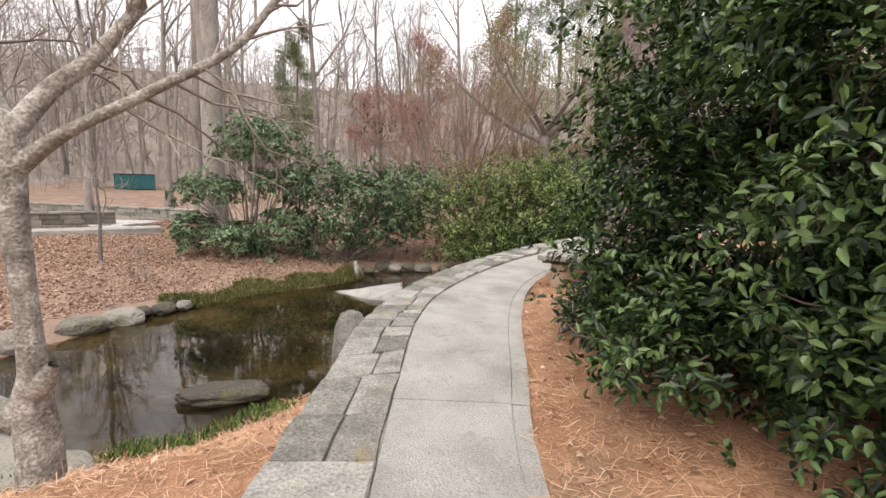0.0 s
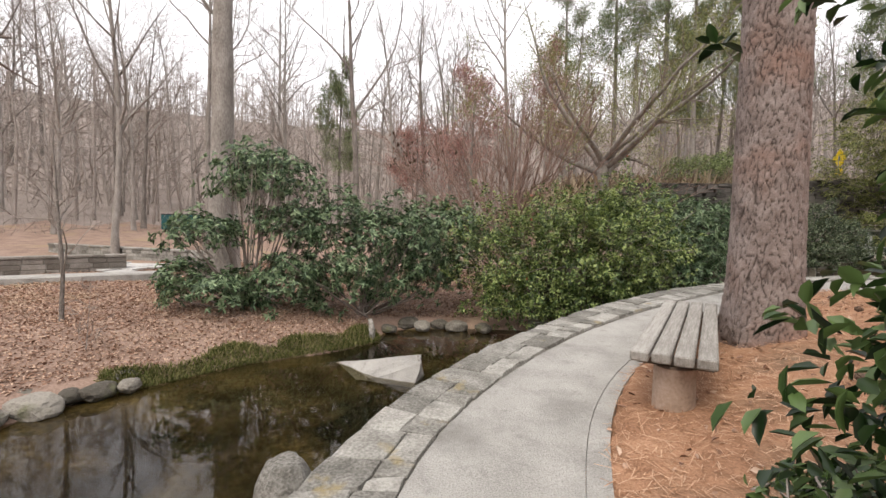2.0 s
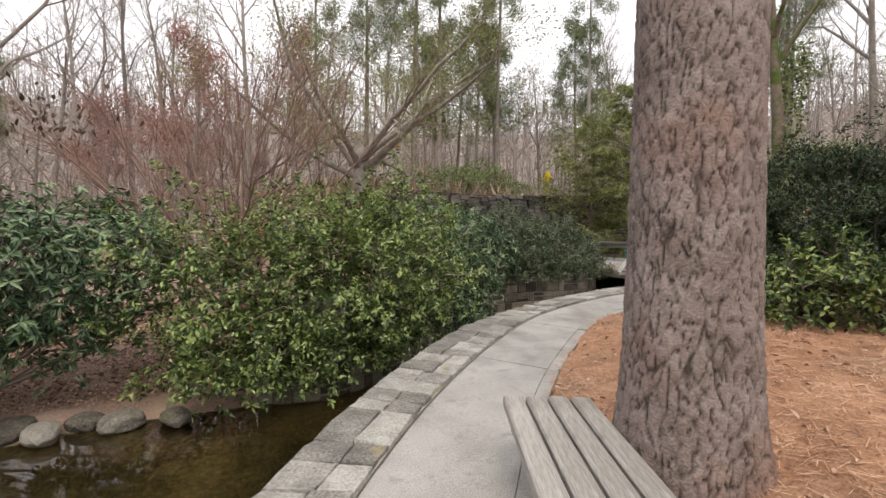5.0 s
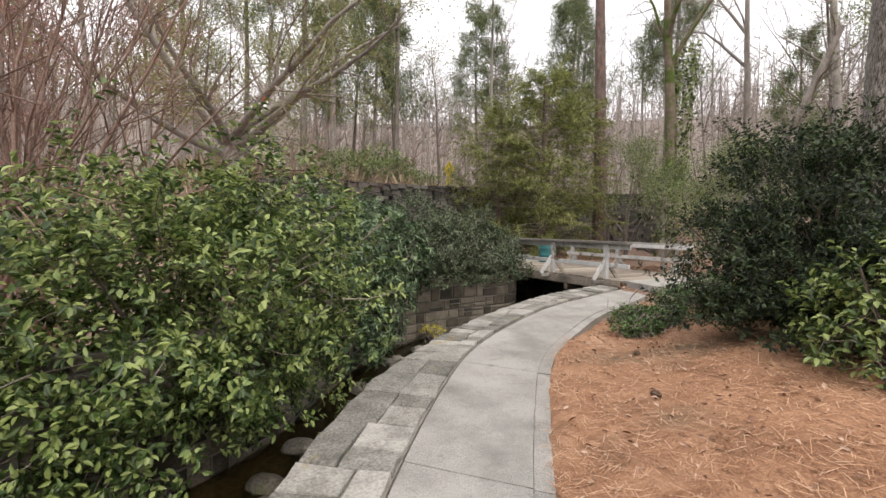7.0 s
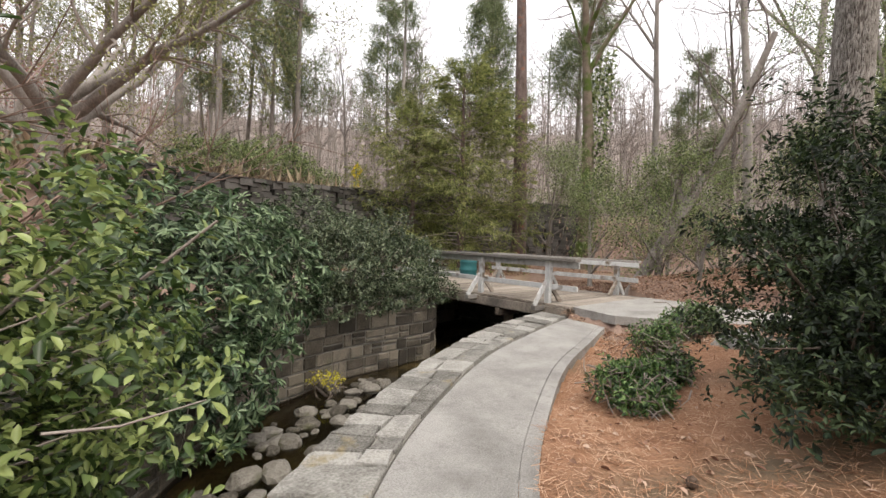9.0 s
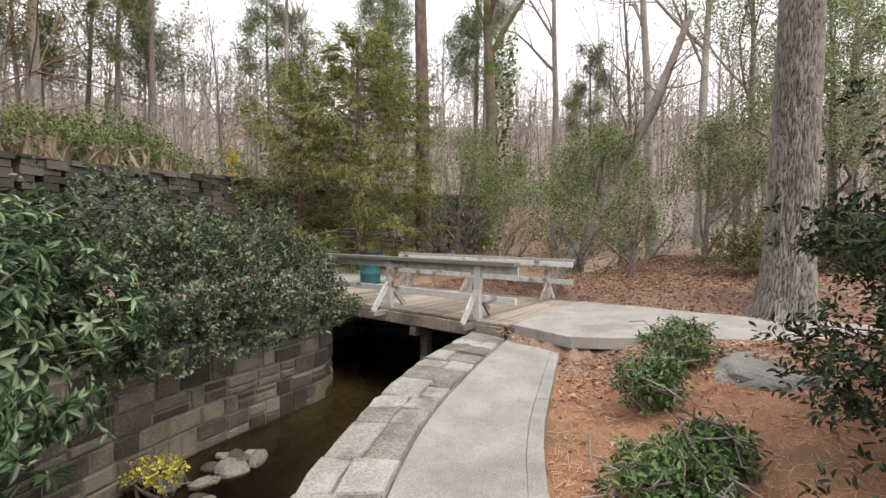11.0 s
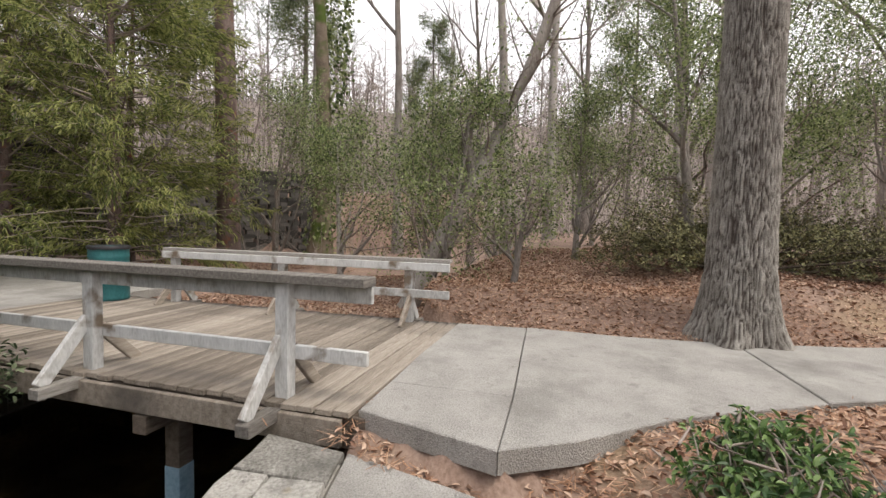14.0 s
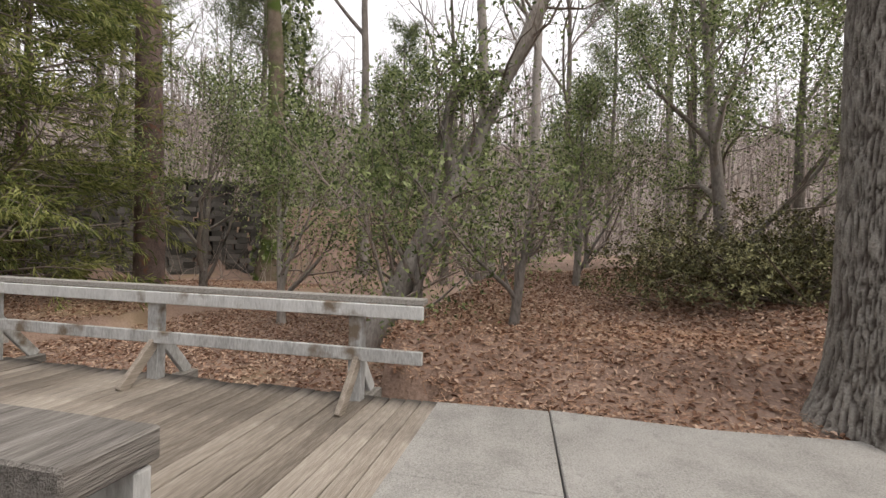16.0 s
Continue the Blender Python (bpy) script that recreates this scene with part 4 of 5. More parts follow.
# ---- trees and shrubs ----
def wander(p, d, length, r0, r1, n, wob, lift=0.0):
    pts = []
    p, d = np.array(p, float), np.array(d, float)
    for i in range(n + 1):
        pts.append((p.copy(), r0 + (r1 - r0) * i / n))
        d = d + rng.normal(size=3) * wob + np.array([0, 0, lift])
        d /= np.linalg.norm(d)
        p = p + d * (length / n)
    return pts


def split_dir(d, angle):
    d = np.asarray(d, float)
    a = rng.normal(size=3)
    a -= d * (a @ d)
    a /= np.linalg.norm(a) + 1e-9
    return d * math.cos(angle) + a * math.sin(angle)


def along(path, f):
    i = f * (len(path) - 1)
    k = min(int(i), len(path) - 2)
    t = i - k
    p = path[k][0] * (1 - t) + path[k + 1][0] * t
    d = path[k + 1][0] - path[k][0]
    return p, d / (np.linalg.norm(d) + 1e-9), path[k][1] * (1 - t) + path[k + 1][1] * t


def bare_tree(height_m, radius, first=.35, limbs=11, spread=.85, sub=(5, 5, 3), lean=(0, 0), reach=.36, wob=.05):
    """Paths of a leafless tree: big wood, small wood, tips."""
    d0 = np.array([lean[0], lean[1], 1.0])
    d0 /= np.linalg.norm(d0)
    trunk = wander((0, 0, -.3), d0, height_m, radius, radius * .12, 10, wob * .6, .02)
    trunk[0] = (trunk[0][0], radius * 1.45)
    big, small, tips = [trunk], [], []
    for i in range(limbs):
        f = first + (1 - first) * (i + rng.random()) / limbs * .97
        p, d, r = along(trunk, f)
        L = height_m * reach * (1.15 - .75 * (f - first) / (1 - first)) * rng.uniform(.7, 1.15)
        limb = wander(p, split_dir(d, spread * rng.uniform(.6, 1.15)), L, r * rng.uniform(.45, .7), r * .1, 6, .16, .05)
        big.append(limb)
        for j in range(sub[0]):
            p2, d2, r2 = along(limb, rng.uniform(.2, 1))
            br = wander(p2, split_dir(d2, rng.uniform(.4, 1.0)), L * rng.uniform(.3, .55), max(r2 * .6, .012), .006, 4, .2, .05)
            small.append(br)
            for k in range(sub[1]):
                p3, d3, r3 = along(br, rng.uniform(.25, 1))
                tw = wander(p3, split_dir(d3, rng.uniform(.3, .9)), L * rng.uniform(.14, .28), max(r3 * .6, .007), .004, 2, .2, .03)
                small.append(tw)
                tips.append(tw[-1][0])
                for m in range(sub[2]):
                    p4, d4, r4 = along(tw, rng.uniform(.3, 1))
                    t4 = wander(p4, split_dir(d4, .6), L * rng.uniform(.07, .14), .005, .003, 1, .1)
                    small.append(t4)
                    tips.append(t4[-1][0])
    return big, small, np.array(tips)


def spray(tips, per, length, width, spread=.12, up=0.3):
    n = len(tips) * per
    pos = np.repeat(tips, per, 0) + rng.normal(size=(n, 3)) * spread
    ax = randn3(n) + np.array([0, 0, up])
    return leaves(pos, ax, randn3(n) + np.array([0, 0, .8]), length * rng.uniform(.6, 1.3, n), width * rng.uniform(.7, 1.2, n))


def tree_thing(name, label, big, small, bark, twig, m, foliage=None, leafmat=None, sides=9, leaf_label="", group="", rough=0.0):
    t = thing(name, label, "tree", m, group)
    put("trunk", big_mesh("trunk", *tubes(big[:1], sides), bark, True), t)
    if rough:
        me = t.children[0].data
        for v in me.vertices:
            v.co += noise.noise_vector(v.co * 9) * rough + noise.noise_vector(v.co * 30) * rough * .6
    for limb in big[1:]:
        put("limb", big_mesh("limb", *tubes([limb], max(4, sides - 3)), bark, True), t)
    if small:
        tagged(put("twig_crown", big_mesh("twig_crown", *tubes(small, 3), twig, True), t), kind="stuff")
    if foliage is not None:
        put("crown", big_mesh("crown", *foliage, leafmat), t, label=leaf_label)
    return t


def at_ground(x, y, turn=0, size=1.0, sink=0.0):
    return Matrix.Translation((x, y, ground_z(x, y) - sink)) @ Matrix.Rotation(radians(turn), 4, "Z") @ Matrix.Scale(size, 4)


def hero_trunk(name, label, x, y, z, r, high, bark, kind_of, lean=(0, 0), flare=.35):
    """A trunk with bark relief in its mesh: plates (pine) or long ridges (oak)."""
    NA, NZ = 210, 360
    ang = np.linspace(0, 2 * math.pi, NA, endpoint=False)
    zz = np.concatenate([np.linspace(-.3, 7.5, NZ - 20), np.linspace(7.7, high, 20)])
    verts, plate = [], []
    for h in zz:
        hh = max(h, 0)
        rad = r * (1 - .55 * hh / high) + r * flare * math.exp(-hh * 2.2)
        for k, a in enumerate(ang):
            c, s = math.cos(a), math.sin(a)
            root = r * flare * .5 * math.exp(-hh * 3) * math.sin(a * 5 + 1.0)
            if kind_of == "plate":
                q = Vector((c * 5.6, s * 5.6, h * 6.4))
                q += noise.noise_vector(q * .8) * .6 + noise.noise_vector(q * .25) * .8
                dist = noise.voronoi(q)[0]
                edge = min((dist[1] - dist[0]) * 7.0, 1)
                dep = (edge ** .6) * .022 + .008 * noise.noise(Vector((c * 14, s * 14, h * 12))) + .008 * noise.noise(Vector((c * 40, s * 40, h * 25)))
            else:
                q = Vector((c * 17, s * 17, h * 2.5))
                q += noise.noise_vector(Vector((c * 4, s * 4, h * 3))) * .9
                dist = noise.voronoi(q)[0]
                edge = min((dist[1] - dist[0]) * 3.0, 1)
                dep = (edge ** .8) * .03 + .008 * noise.noise(Vector((c * 22, s * 22, h * 9)))
            rr = rad + root + dep
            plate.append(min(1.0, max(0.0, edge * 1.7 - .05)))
            verts.append((c * rr + lean[0] * h, s * rr + lean[1] * h, h))
    i = np.arange(NZ - 1)[:, None] * NA
    k = np.arange(NA)[None]
    k2 = (k + 1) % NA
    q = np.stack([i + k, i + k2, i + NA + k2, i + NA + k], -1).reshape(-1, 4)
    t = thing(name, label, "tree", Matrix.Translation((x, y, z)))
    me = big_mesh("trunk", np.array(verts), q, bark, True)
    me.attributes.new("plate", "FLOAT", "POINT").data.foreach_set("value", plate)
    put("trunk", me, t)
    return t


def clump_needles(points, per, length, width):
    n = len(points) * per
    pos = np.repeat(points, per, 0) + rng.normal(size=(n, 3)) * .27
    ax = randn3(n) + np.array([0, 0, .35])
    return leaves(pos, ax, randn3(n), length * rng.uniform(.7, 1.2, n), np.full(n, width), .1)


def pine_paths(high, r, crown_from=.5, limbs=26, reach=3.2):
    trunk = wander((0, 0, -.3), (0, 0, 1), high, r, r * .25, 10, .012)
    big, small, pts = [trunk], [], []
    for i in range(limbs):
        f = crown_from + (1 - crown_from) * (i + rng.random()) / limbs
        p, d, rr = along(trunk, min(f, .99))
        L = reach * (1.1 - .75 * (f - crown_from) / (1 - crown_from)) * rng.uniform(.6, 1.1)
        limb = wander(p, split_dir(d, rng.uniform(1.0, 1.6)), L, max(rr * .3, .02), .012, 4, .12, .04)
        small.append(limb)
        for j in range(7):
            p2, d2, r2 = along(limb, rng.uniform(.3, 1))
            br = wander(p2, split_dir(d2, rng.uniform(.4, 1.1)), L * .38, .014, .007, 2, .15, .05)
            small.append(br)
            pts.append(br[-1][0])
            pts.append(br[1][0])
    return big, small, np.array(pts)


def shrub(name, label, blobs, mat, tips_n, per, leaf_len, leaf_w, base, stems=22, style="whorl", inner=.35, lump=.22, group="", stem_mat=None, low=-.55, droop=.0, extra=None, floor=None, gap=None):
    """An evergreen shrub: stems from its base and leafy tips on lumpy blobs (centre, radii)."""
    t = thing(name, label, "shrub", Matrix.Translation(base), group)
    base = np.array(base, float)
    C = np.array([b[0] for b in blobs], float)
    R = np.array([b[1] for b in blobs], float)
    area = (R.prod(1)) ** (2 / 3)
    which = rng.choice(len(blobs), tips_n * 2, p=area / area.sum())
    d = randn3(tips_n * 2)
    d[:, 2] = np.where(d[:, 2] < low, -d[:, 2] * .6, d[:, 2])
    lum = np.array([noise.noise(Vector(v * 2.6) + Vector((k * 7.3, 0, 0))) + .6 * noise.noise(Vector(v * 6.0) + Vector((0, k * 3.1, 0))) for v, k in zip(d, which)])
    deep = np.where(rng.random(len(d)) < inner, rng.uniform(.45, .9, len(d)), rng.uniform(.9, 1.06, len(d)))
    P = C[which] + d * R[which] * (deep * (1 + lump * lum * 1.6))[:, None]
    ok = np.ones(len(P), bool)
    for k in range(len(blobs)):
        e = np.linalg.norm((P - C[k]) / R[k], axis=1)
        ok &= ~((e < .55) & (which != k))
    ok &= P[:, 2] > (base[2] + .03 if floor is None else floor)
    if gap:
        sparse = np.array([noise.noise(Vector(p) * gap[0]) + .5 * noise.noise(Vector(p) * gap[0] * 2.3 + Vector((5, 0, 3))) for p in P])
        ok &= (sparse > gap[1]) | (rng.random(len(P)) < .12)
    P, d = P[ok][:tips_n], d[ok][:tips_n]
    n = len(P)
    axis = d * .8 + np.array([0, 0, .45]) + rng.normal(size=(n, 3)) * .35
    axis /= np.linalg.norm(axis, axis=1)[:, None]
    A = np.repeat(axis, per, 0)
    pos = np.repeat(P, per, 0)
    m = len(pos)
    rad = randn3(m)
    rad -= A * (rad * A).sum(1)[:, None]
    rad /= np.linalg.norm(rad, axis=1)[:, None] + 1e-9
    if style == "whorl":
        ax = rad + A * rng.uniform(-.15, .5, m)[:, None] - np.array([0, 0, droop])
        up = A + rng.normal(size=(m, 3)) * .2
        pos = pos + A * rng.uniform(-.03, .02, m)[:, None]
    else:
        pos = pos + A * (rng.uniform(-1.0, .25, m) * leaf_len * 1.8)[:, None] + rad * leaf_len * .15
        ax = rad * .9 + A * rng.uniform(.2, .9, m)[:, None] - np.array([0, 0, droop])
        up = A * .6 + np.array([0, 0, .7]) + rng.normal(size=(m, 3)) * .35
    lf = leaves(pos - base, ax, up, leaf_len * rng.uniform(.65, 1.2, m), leaf_w * rng.uniform(.75, 1.15, m))
    tagged(put("foliage", big_mesh("foliage", *lf, mat), t), kind="stuff")
    paths = []
    pick = rng.choice(n, min(stems, n), replace=False)
    for i in pick:
        s = np.array([rng.normal() * .12, rng.normal() * .12, -.05])
        e = P[i] - base
        mid = s * .5 + e * .5 + np.array([0, 0, -.12]) * np.linalg.norm(e) + rng.normal(size=3) * .12
        f = np.linspace(0, 1, 6)[:, None]
        c = (1 - f) ** 2 * s + 2 * f * (1 - f) * mid + f ** 2 * e
        paths.append([(c[q], .026 * (1 - q / 6) + .005) for q in range(6)])
    near = rng.choice(n, min(stems * 12, n), replace=False)
    for i in near:
        e = P[i] - base
        s = e * .72 + rng.normal(size=3) * .12
        paths.append([(s, .008), ((s + e) / 2 + rng.normal(size=3) * .03, .006), (e, .003)])
    tagged(put("stem_frame", big_mesh("stem_frame", *tubes(paths, 4), stem_mat or TWIG, True), t), kind="stuff")
    if extra:
        extra(t, P - base, d)
    return t


# the big laurel beside the path at the start
shrub("laurel_shrub", "large dense dark green laurel shrub overhanging the path edge",
      [((1.9, 2.5, 1.75), (1.15, 1.0, 1.1)), ((2.7, 1.5, 2.3), (1.6, 1.3, 1.5)), ((2.6, 3.2, 1.8), (1.3, .9, 1.2)), ((1.5, 2.1, .95), (.7, .75, .45)), ((2.0, 2.9, 2.9), (1.1, 1.0, .8)), ((3.8, 2.2, 2.4), (1.7, 1.6, 1.7)), ((1.5, 3.1, 1.3), (.6, .55, .35)),
       ((2.15, 1.45, .9), (.75, .65, .45)), ((2.3, 1.0, 1.3), (.65, .7, .5)), ((1.8, 2.9, .85), (.6, .6, .35)), ((3.2, 1.6, 1.0), (1.2, 1.2, .8)), ((2.9, 2.8, 1.0), (1.1, 1.0, .7))],
      LAUREL, 9500, 9, .078, .036, (2.6, 2.4, ground_z(2.6, 2.4)), 26, "spray", .45, .3, low=-.75, droop=.15, floor=.5, gap=(1.8, -.06), stem_mat=DARKWOOD)
shrub("laurel_shrub", "low leafy laurel sprout beside the path in pine straw", [((1.35, 3.6, .72), (.36, .45, .24)), ((1.7, 4.1, .78), (.4, .4, .25))], LAUREL, 190, 8, .08, .038, (1.5, 3.8, ground_z(1.5, 3.8)), 8, "spray")
shrub("laurel_shrub", "bright green leafy shrub in front of the dark yew", [((7.3, 9.0, 1.5), (.75, .75, .7))], CAMELLIA, 420, 8, .085, .042, (7.3, 9.0, ground_z(7.3, 9.0)), 10, "spray", stem_mat=DARKWOOD)

# rhododendrons and camellias on the far bank
RH = "rhododendron with whorled drooping leaves on the creek bank"
shrub("rhododendron", "tall open " + RH, [((-5.5, 13.1, 3.1), (1.3, 1.1, .9)), ((-6.9, 12.8, 1.75), (.95, .9, .6)), ((-4.8, 13.1, 2.0), (1.0, .8, .65)), ((-6.4, 12.2, .4), (1.1, .8, .5)), ((-7.2, 12.6, .7), (.7, .7, .5))], RHODO, 1350, 9, .14, .045, (-5.9, 13.2, ground_z(-5.9, 13.2)), 30, "whorl", .3, .3, "rhododendrons on the bank", gap=(1.4, -.15), droop=.25)
shrub("rhododendron", "dense bluish green " + RH, [((-3.6, 13.7, 1.25), (1.6, 1.1, 1.5)), ((-4.9, 13.0, .55), (1.2, .9, .7)), ((-2.3, 14.4, 1.3), (1.3, 1.0, 1.4)), ((-1.2, 14.9, 1.5), (1.2, 1.0, 1.3))], RHODO, 2300, 9, .15, .045, (-3.3, 14.2, ground_z(-3.3, 14.2)), 24, "whorl", .35, .25, "rhododendrons on the bank", gap=(1.4, -.15), droop=.25, low=-.9)

def flowers(t, P, d):
    k = [int(i) for i in rng.choice(len(P), 9, replace=False)]
    for i in k:
        n = 9
        pos = np.repeat(P[i][None], n, 0) + d[i] * .03
        put("flower", big_mesh("flower", *leaves(pos, randn3(n) + d[i] * .8, randn3(n), np.full(n, .04), np.full(n, .035)), PINK), t, label="small pink-red camellia flower")


shrub("camellia", "large yellow-green camellia hanging over the dark water",
      [((.6, 14.3, 1.15), (1.5, 1.1, 1.5)), ((2.3, 14.0, 1.35), (1.6, 1.3, 1.6)), ((3.8, 14.4, 1.45), (1.4, 1.2, 1.55)), ((1.2, 13.55, .3), (1.4, .7, .7)), ((3.2, 15.4, 1.9), (1.6, 1.3, 1.2)), ((2.8, 13.75, .45), (1.1, .6, .7)), ((4.3, 14.9, .7), (.7, .6, .7))],
      CAMELLIA, 4800, 8, .098, .048, (2.6, 14.9, .9), 26, "spray", .38, .45, low=-.9, droop=.2, extra=flowers, floor=-.5, gap=(1.5, -.1))
shrub("rhododendron", "broad dark " + RH, [((5.9, 17.2, 1.5), (1.5, 1.4, 1.5)), ((7.3, 18.0, 1.4), (1.4, 1.1, 1.4)), ((6.1, 16.5, .35), (.95, .7, .9))], RHODO, 2200, 9, .14, .042, (6.3, 18.1, .95), 18, "whorl", .3, .25, "rhododendrons on the bank", gap=(1.4, -.15), droop=.25, low=-.9, floor=-.4)
shrub("holly_hedge", "rounded small-leaved evergreen hedge above the stone wall", [((8.9, 18.5, 1.75), (1.6, 1.2, 1.25)), ((10.7, 18.8, 1.7), (1.7, 1.2, 1.15)), ((11.9, 19.0, 1.5), (1.0, 1.0, .9)), ((9.3, 17.7, 1.05), (1.4, .55, .6)), ((11.3, 17.9, 1.05), (1.2, .5, .5))], HEDGE, 4800, 8, .075, .036, (10.2, 18.8, .95), 20, "spray", .3, .3, low=-.8, floor=.82)
shrub("yellow_plant", "small bright yellow-leaved plant among creek rocks", [((8.5, 17.3, -.2), (.3, .28, .14))], YELLOWLEAF, 60, 6, .055, .03, (8.5, 17.3, -.5), 5, "spray")

# dark yew mass on the straw bed, and the one beyond the pine
shrub("yew", "broad dark green yew with layered branches on pine straw", [((8.6, 10.0, 1.8), (1.4, 1.3, .75)), ((9.0, 9.9, 2.8), (1.35, 1.3, .85)), ((7.9, 10.2, 1.3), (.9, .9, .4)), ((9.3, 10.3, 1.35), (.8, .7, .45)), ((10.1, 9.4, 2.3), (1.5, 1.4, 1.1)), ((8.5, 9.0, 1.8), (1.4, 1.4, 1.0)), ((9.0, 11.0, 2.5), (.5, .45, .3))], YEW, 8500, 9, .062, .024, (9.0, 10.0, ground_z(9, 10)), 30, "spray", .45, .42, gap=(1.6, -.05), stem_mat=DARKWOOD)
for i, (x, y, sx, h) in enumerate(((8.75, 12.22, .38, .36), (8.45, 11.95, .26, .22), (9.25, 12.0, .3, .28), (10.45, 12.42, .34, .42), (11.5, 12.2, .4, .42))):
    z = ground_z(x, y)
    shrub("azalea", "low glossy green azalea in pine straw beside the path", [((x, y, z + h * .55), (sx, sx * .9, h * .6)), ((x + .1, y - .1, z + h * .9), (sx * .6, sx * .6, h * .4))], AZALEA, 260, 7, .062, .024, (x, y, z), 10, "spray", .3, .35, "azaleas beside the path")

# hero trunks
zp = ground_z(3.43, 7.93)
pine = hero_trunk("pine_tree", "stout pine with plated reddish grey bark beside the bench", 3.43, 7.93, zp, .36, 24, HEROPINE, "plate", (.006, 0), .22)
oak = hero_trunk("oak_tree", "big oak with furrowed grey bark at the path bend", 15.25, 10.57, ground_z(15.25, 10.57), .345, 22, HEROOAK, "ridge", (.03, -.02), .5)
b, s, tp = bare_tree(14, .2, .1, 10, .9, (4, 4, 2))
put("twig_crown", big_mesh("twig_crown", *tubes(b[1:] + s, 4), TWIG, True), oak, Matrix.Translation((.3, -.2, 9)))
b, s, tp = pine_paths(12, .2, .2, 20, 3)
put("twig_crown", big_mesh("twig_crown", *tubes(s, 4), TWIG, True), pine, Matrix.Translation((.1, 0, 12)))
put("needle_crown", big_mesh("needle_crown", *clump_needles(tp, 14, .2, .02), PINENEEDLE), pine, Matrix.Translation((.1, 0, 12)))

# the grey lichened tree at the water's edge
big = [[(np.array(p), r * .72) for p, r in row] for row in (
    [((0, 0, -.3), .21), ((.02, .0, .3), .17), ((-.02, .03, .62), .16), ((.03, .0, .85), .12), ((.0, .03, 1.3), .105), ((-.03, .02, 1.9), .1), ((-.02, .04, 2.35), .11), ((.0, .06, 2.55), .09)],
    [((-.02, .04, 2.2), .1), ((.3, .1, 2.45), .06), ((.8, .22, 2.75), .05), ((1.3, .4, 3.1), .042), ((1.6, .5, 3.5), .03)],
    [((0, .05, 2.45), .1), ((.15, .2, 2.75), .085), ((.4, .35, 3.05), .07), ((.7, .5, 3.6), .055), ((.85, .6, 4.6), .04)],
    [((0, .05, 2.45), .09), ((-.2, .1, 2.9), .07), ((-.35, .2, 3.8), .05), ((-.4, .3, 5), .03)],
    [((0, .0, .72), .12), ((.12, -.02, .8), .1), ((.2, -.03, .92), .05)],
    [((-.05, .0, .5), .13), ((-.25, -.05, .62), .12), ((-.4, -.06, .72), .1)])]
big = [[(row[0:3], row[3]) for row in curve_through([(*p, r) for p, r in limb], .03)] for limb in big]
small = []
for limb in big[1:4]:
    for k in range(14):
        p, d, r = along(limb, rng.uniform(.35, 1))
        br = wander(p, split_dir(d, rng.uniform(.5, 1.1)), rng.uniform(.5, 1.3), .014, .004, 4, .25, .05)
        small.append(br)
        for j in range(4):
            p2, d2, r2 = along(br, rng.uniform(.3, 1))
            small.append(wander(p2, split_dir(d2, .7), .35, .006, .003, 2, .2))
tree_thing("crape_myrtle", "knotty pale lichen-covered small tree at the water's edge", big, small, LICHENBARK, TWIG, at_ground(-2.93, 2.3, 0), sides=22, rough=.022)

# far-bank trees
b, s, tp = bare_tree(26, .38, .42, 9, .9, (4, 4, 2))
tree_thing("poplar", "tall straight grey-barked tree beyond the rhododendrons", b, s, GREYBARK, TWIG, at_ground(-7.9, 15.0, 0), sides=12)
b, s, tp = bare_tree(25, .3, .45, 9, .9, (4, 4, 2))
tree_thing("poplar", "tall straight grey-barked tree behind another", b, s, GREYBARK, TWIG, at_ground(-10.0, 19.1, 40), sides=12)
b, s, tp = bare_tree(4.2, .05, .25, 9, .5, (4, 3, 1))
tree_thing("sapling", "slender bare sapling on the leaf-strewn bank", b, s, GREYBARK, TWIG, at_ground(-8.6, 10.6, 0), sides=6)
b, s, tp = bare_tree(2.2, .02, .1, 9, .7, (3, 3, 1))
tree_thing("sapling", "twiggy bare bush on the leaf-strewn bank", b, s, TWIG, TWIG, at_ground(-7.0, 9.5, 0, .6), sides=5)

# bare vase-shaped shrub tree above the camellias
big, small = [], []
for i in range(40):
    a = rng.uniform(0, 2 * math.pi)
    tilt = rng.uniform(.08, 1.02)
    stem = wander((rng.normal() * .22, rng.normal() * .22, -.1), (math.sin(tilt) * math.cos(a), math.sin(tilt) * math.sin(a), math.cos(tilt)), rng.uniform(5.0, 7.4), rng.uniform(.04, .07), .009, 8, .07, .012)
    big.append(stem)
    for k in range(11):
        p, d, r = along(stem, rng.uniform(.3, 1))
        br = wander(p, split_dir(d, rng.uniform(.25, .6)), rng.uniform(.8, 2.0), max(r * .55, .011), .005, 4, .12, .04)
        small.append(br)
        for j in range(5):
            p2, d2, r2 = along(br, rng.uniform(.2, 1))
            small.append(wander(p2, split_dir(d2, .5), rng.uniform(.35, .9), .007, .004, 2, .12))
redbud = tree_thing("redbud", "many-stemmed bare reddish-brown shrub tree", big, small, REDTWIG, REDTWIG, at_ground(.9, 18.9), sides=6)
dp = np.array([-3.4, -1.2, 4.5]) + rng.normal(size=(90, 3)) * np.array([.55, .4, .4])
tagged(put("dead_leaf_cluster", big_mesh("dead_leaf_cluster", *leaves(dp, randn3(90) - np.array([0, 0, 1.2]), randn3(90), rng.uniform(.1, .2, 90), rng.uniform(.05, .09, 90)), BROWNLEAF), redbud), "cluster of hanging dead brown leaves", kind="stuff")

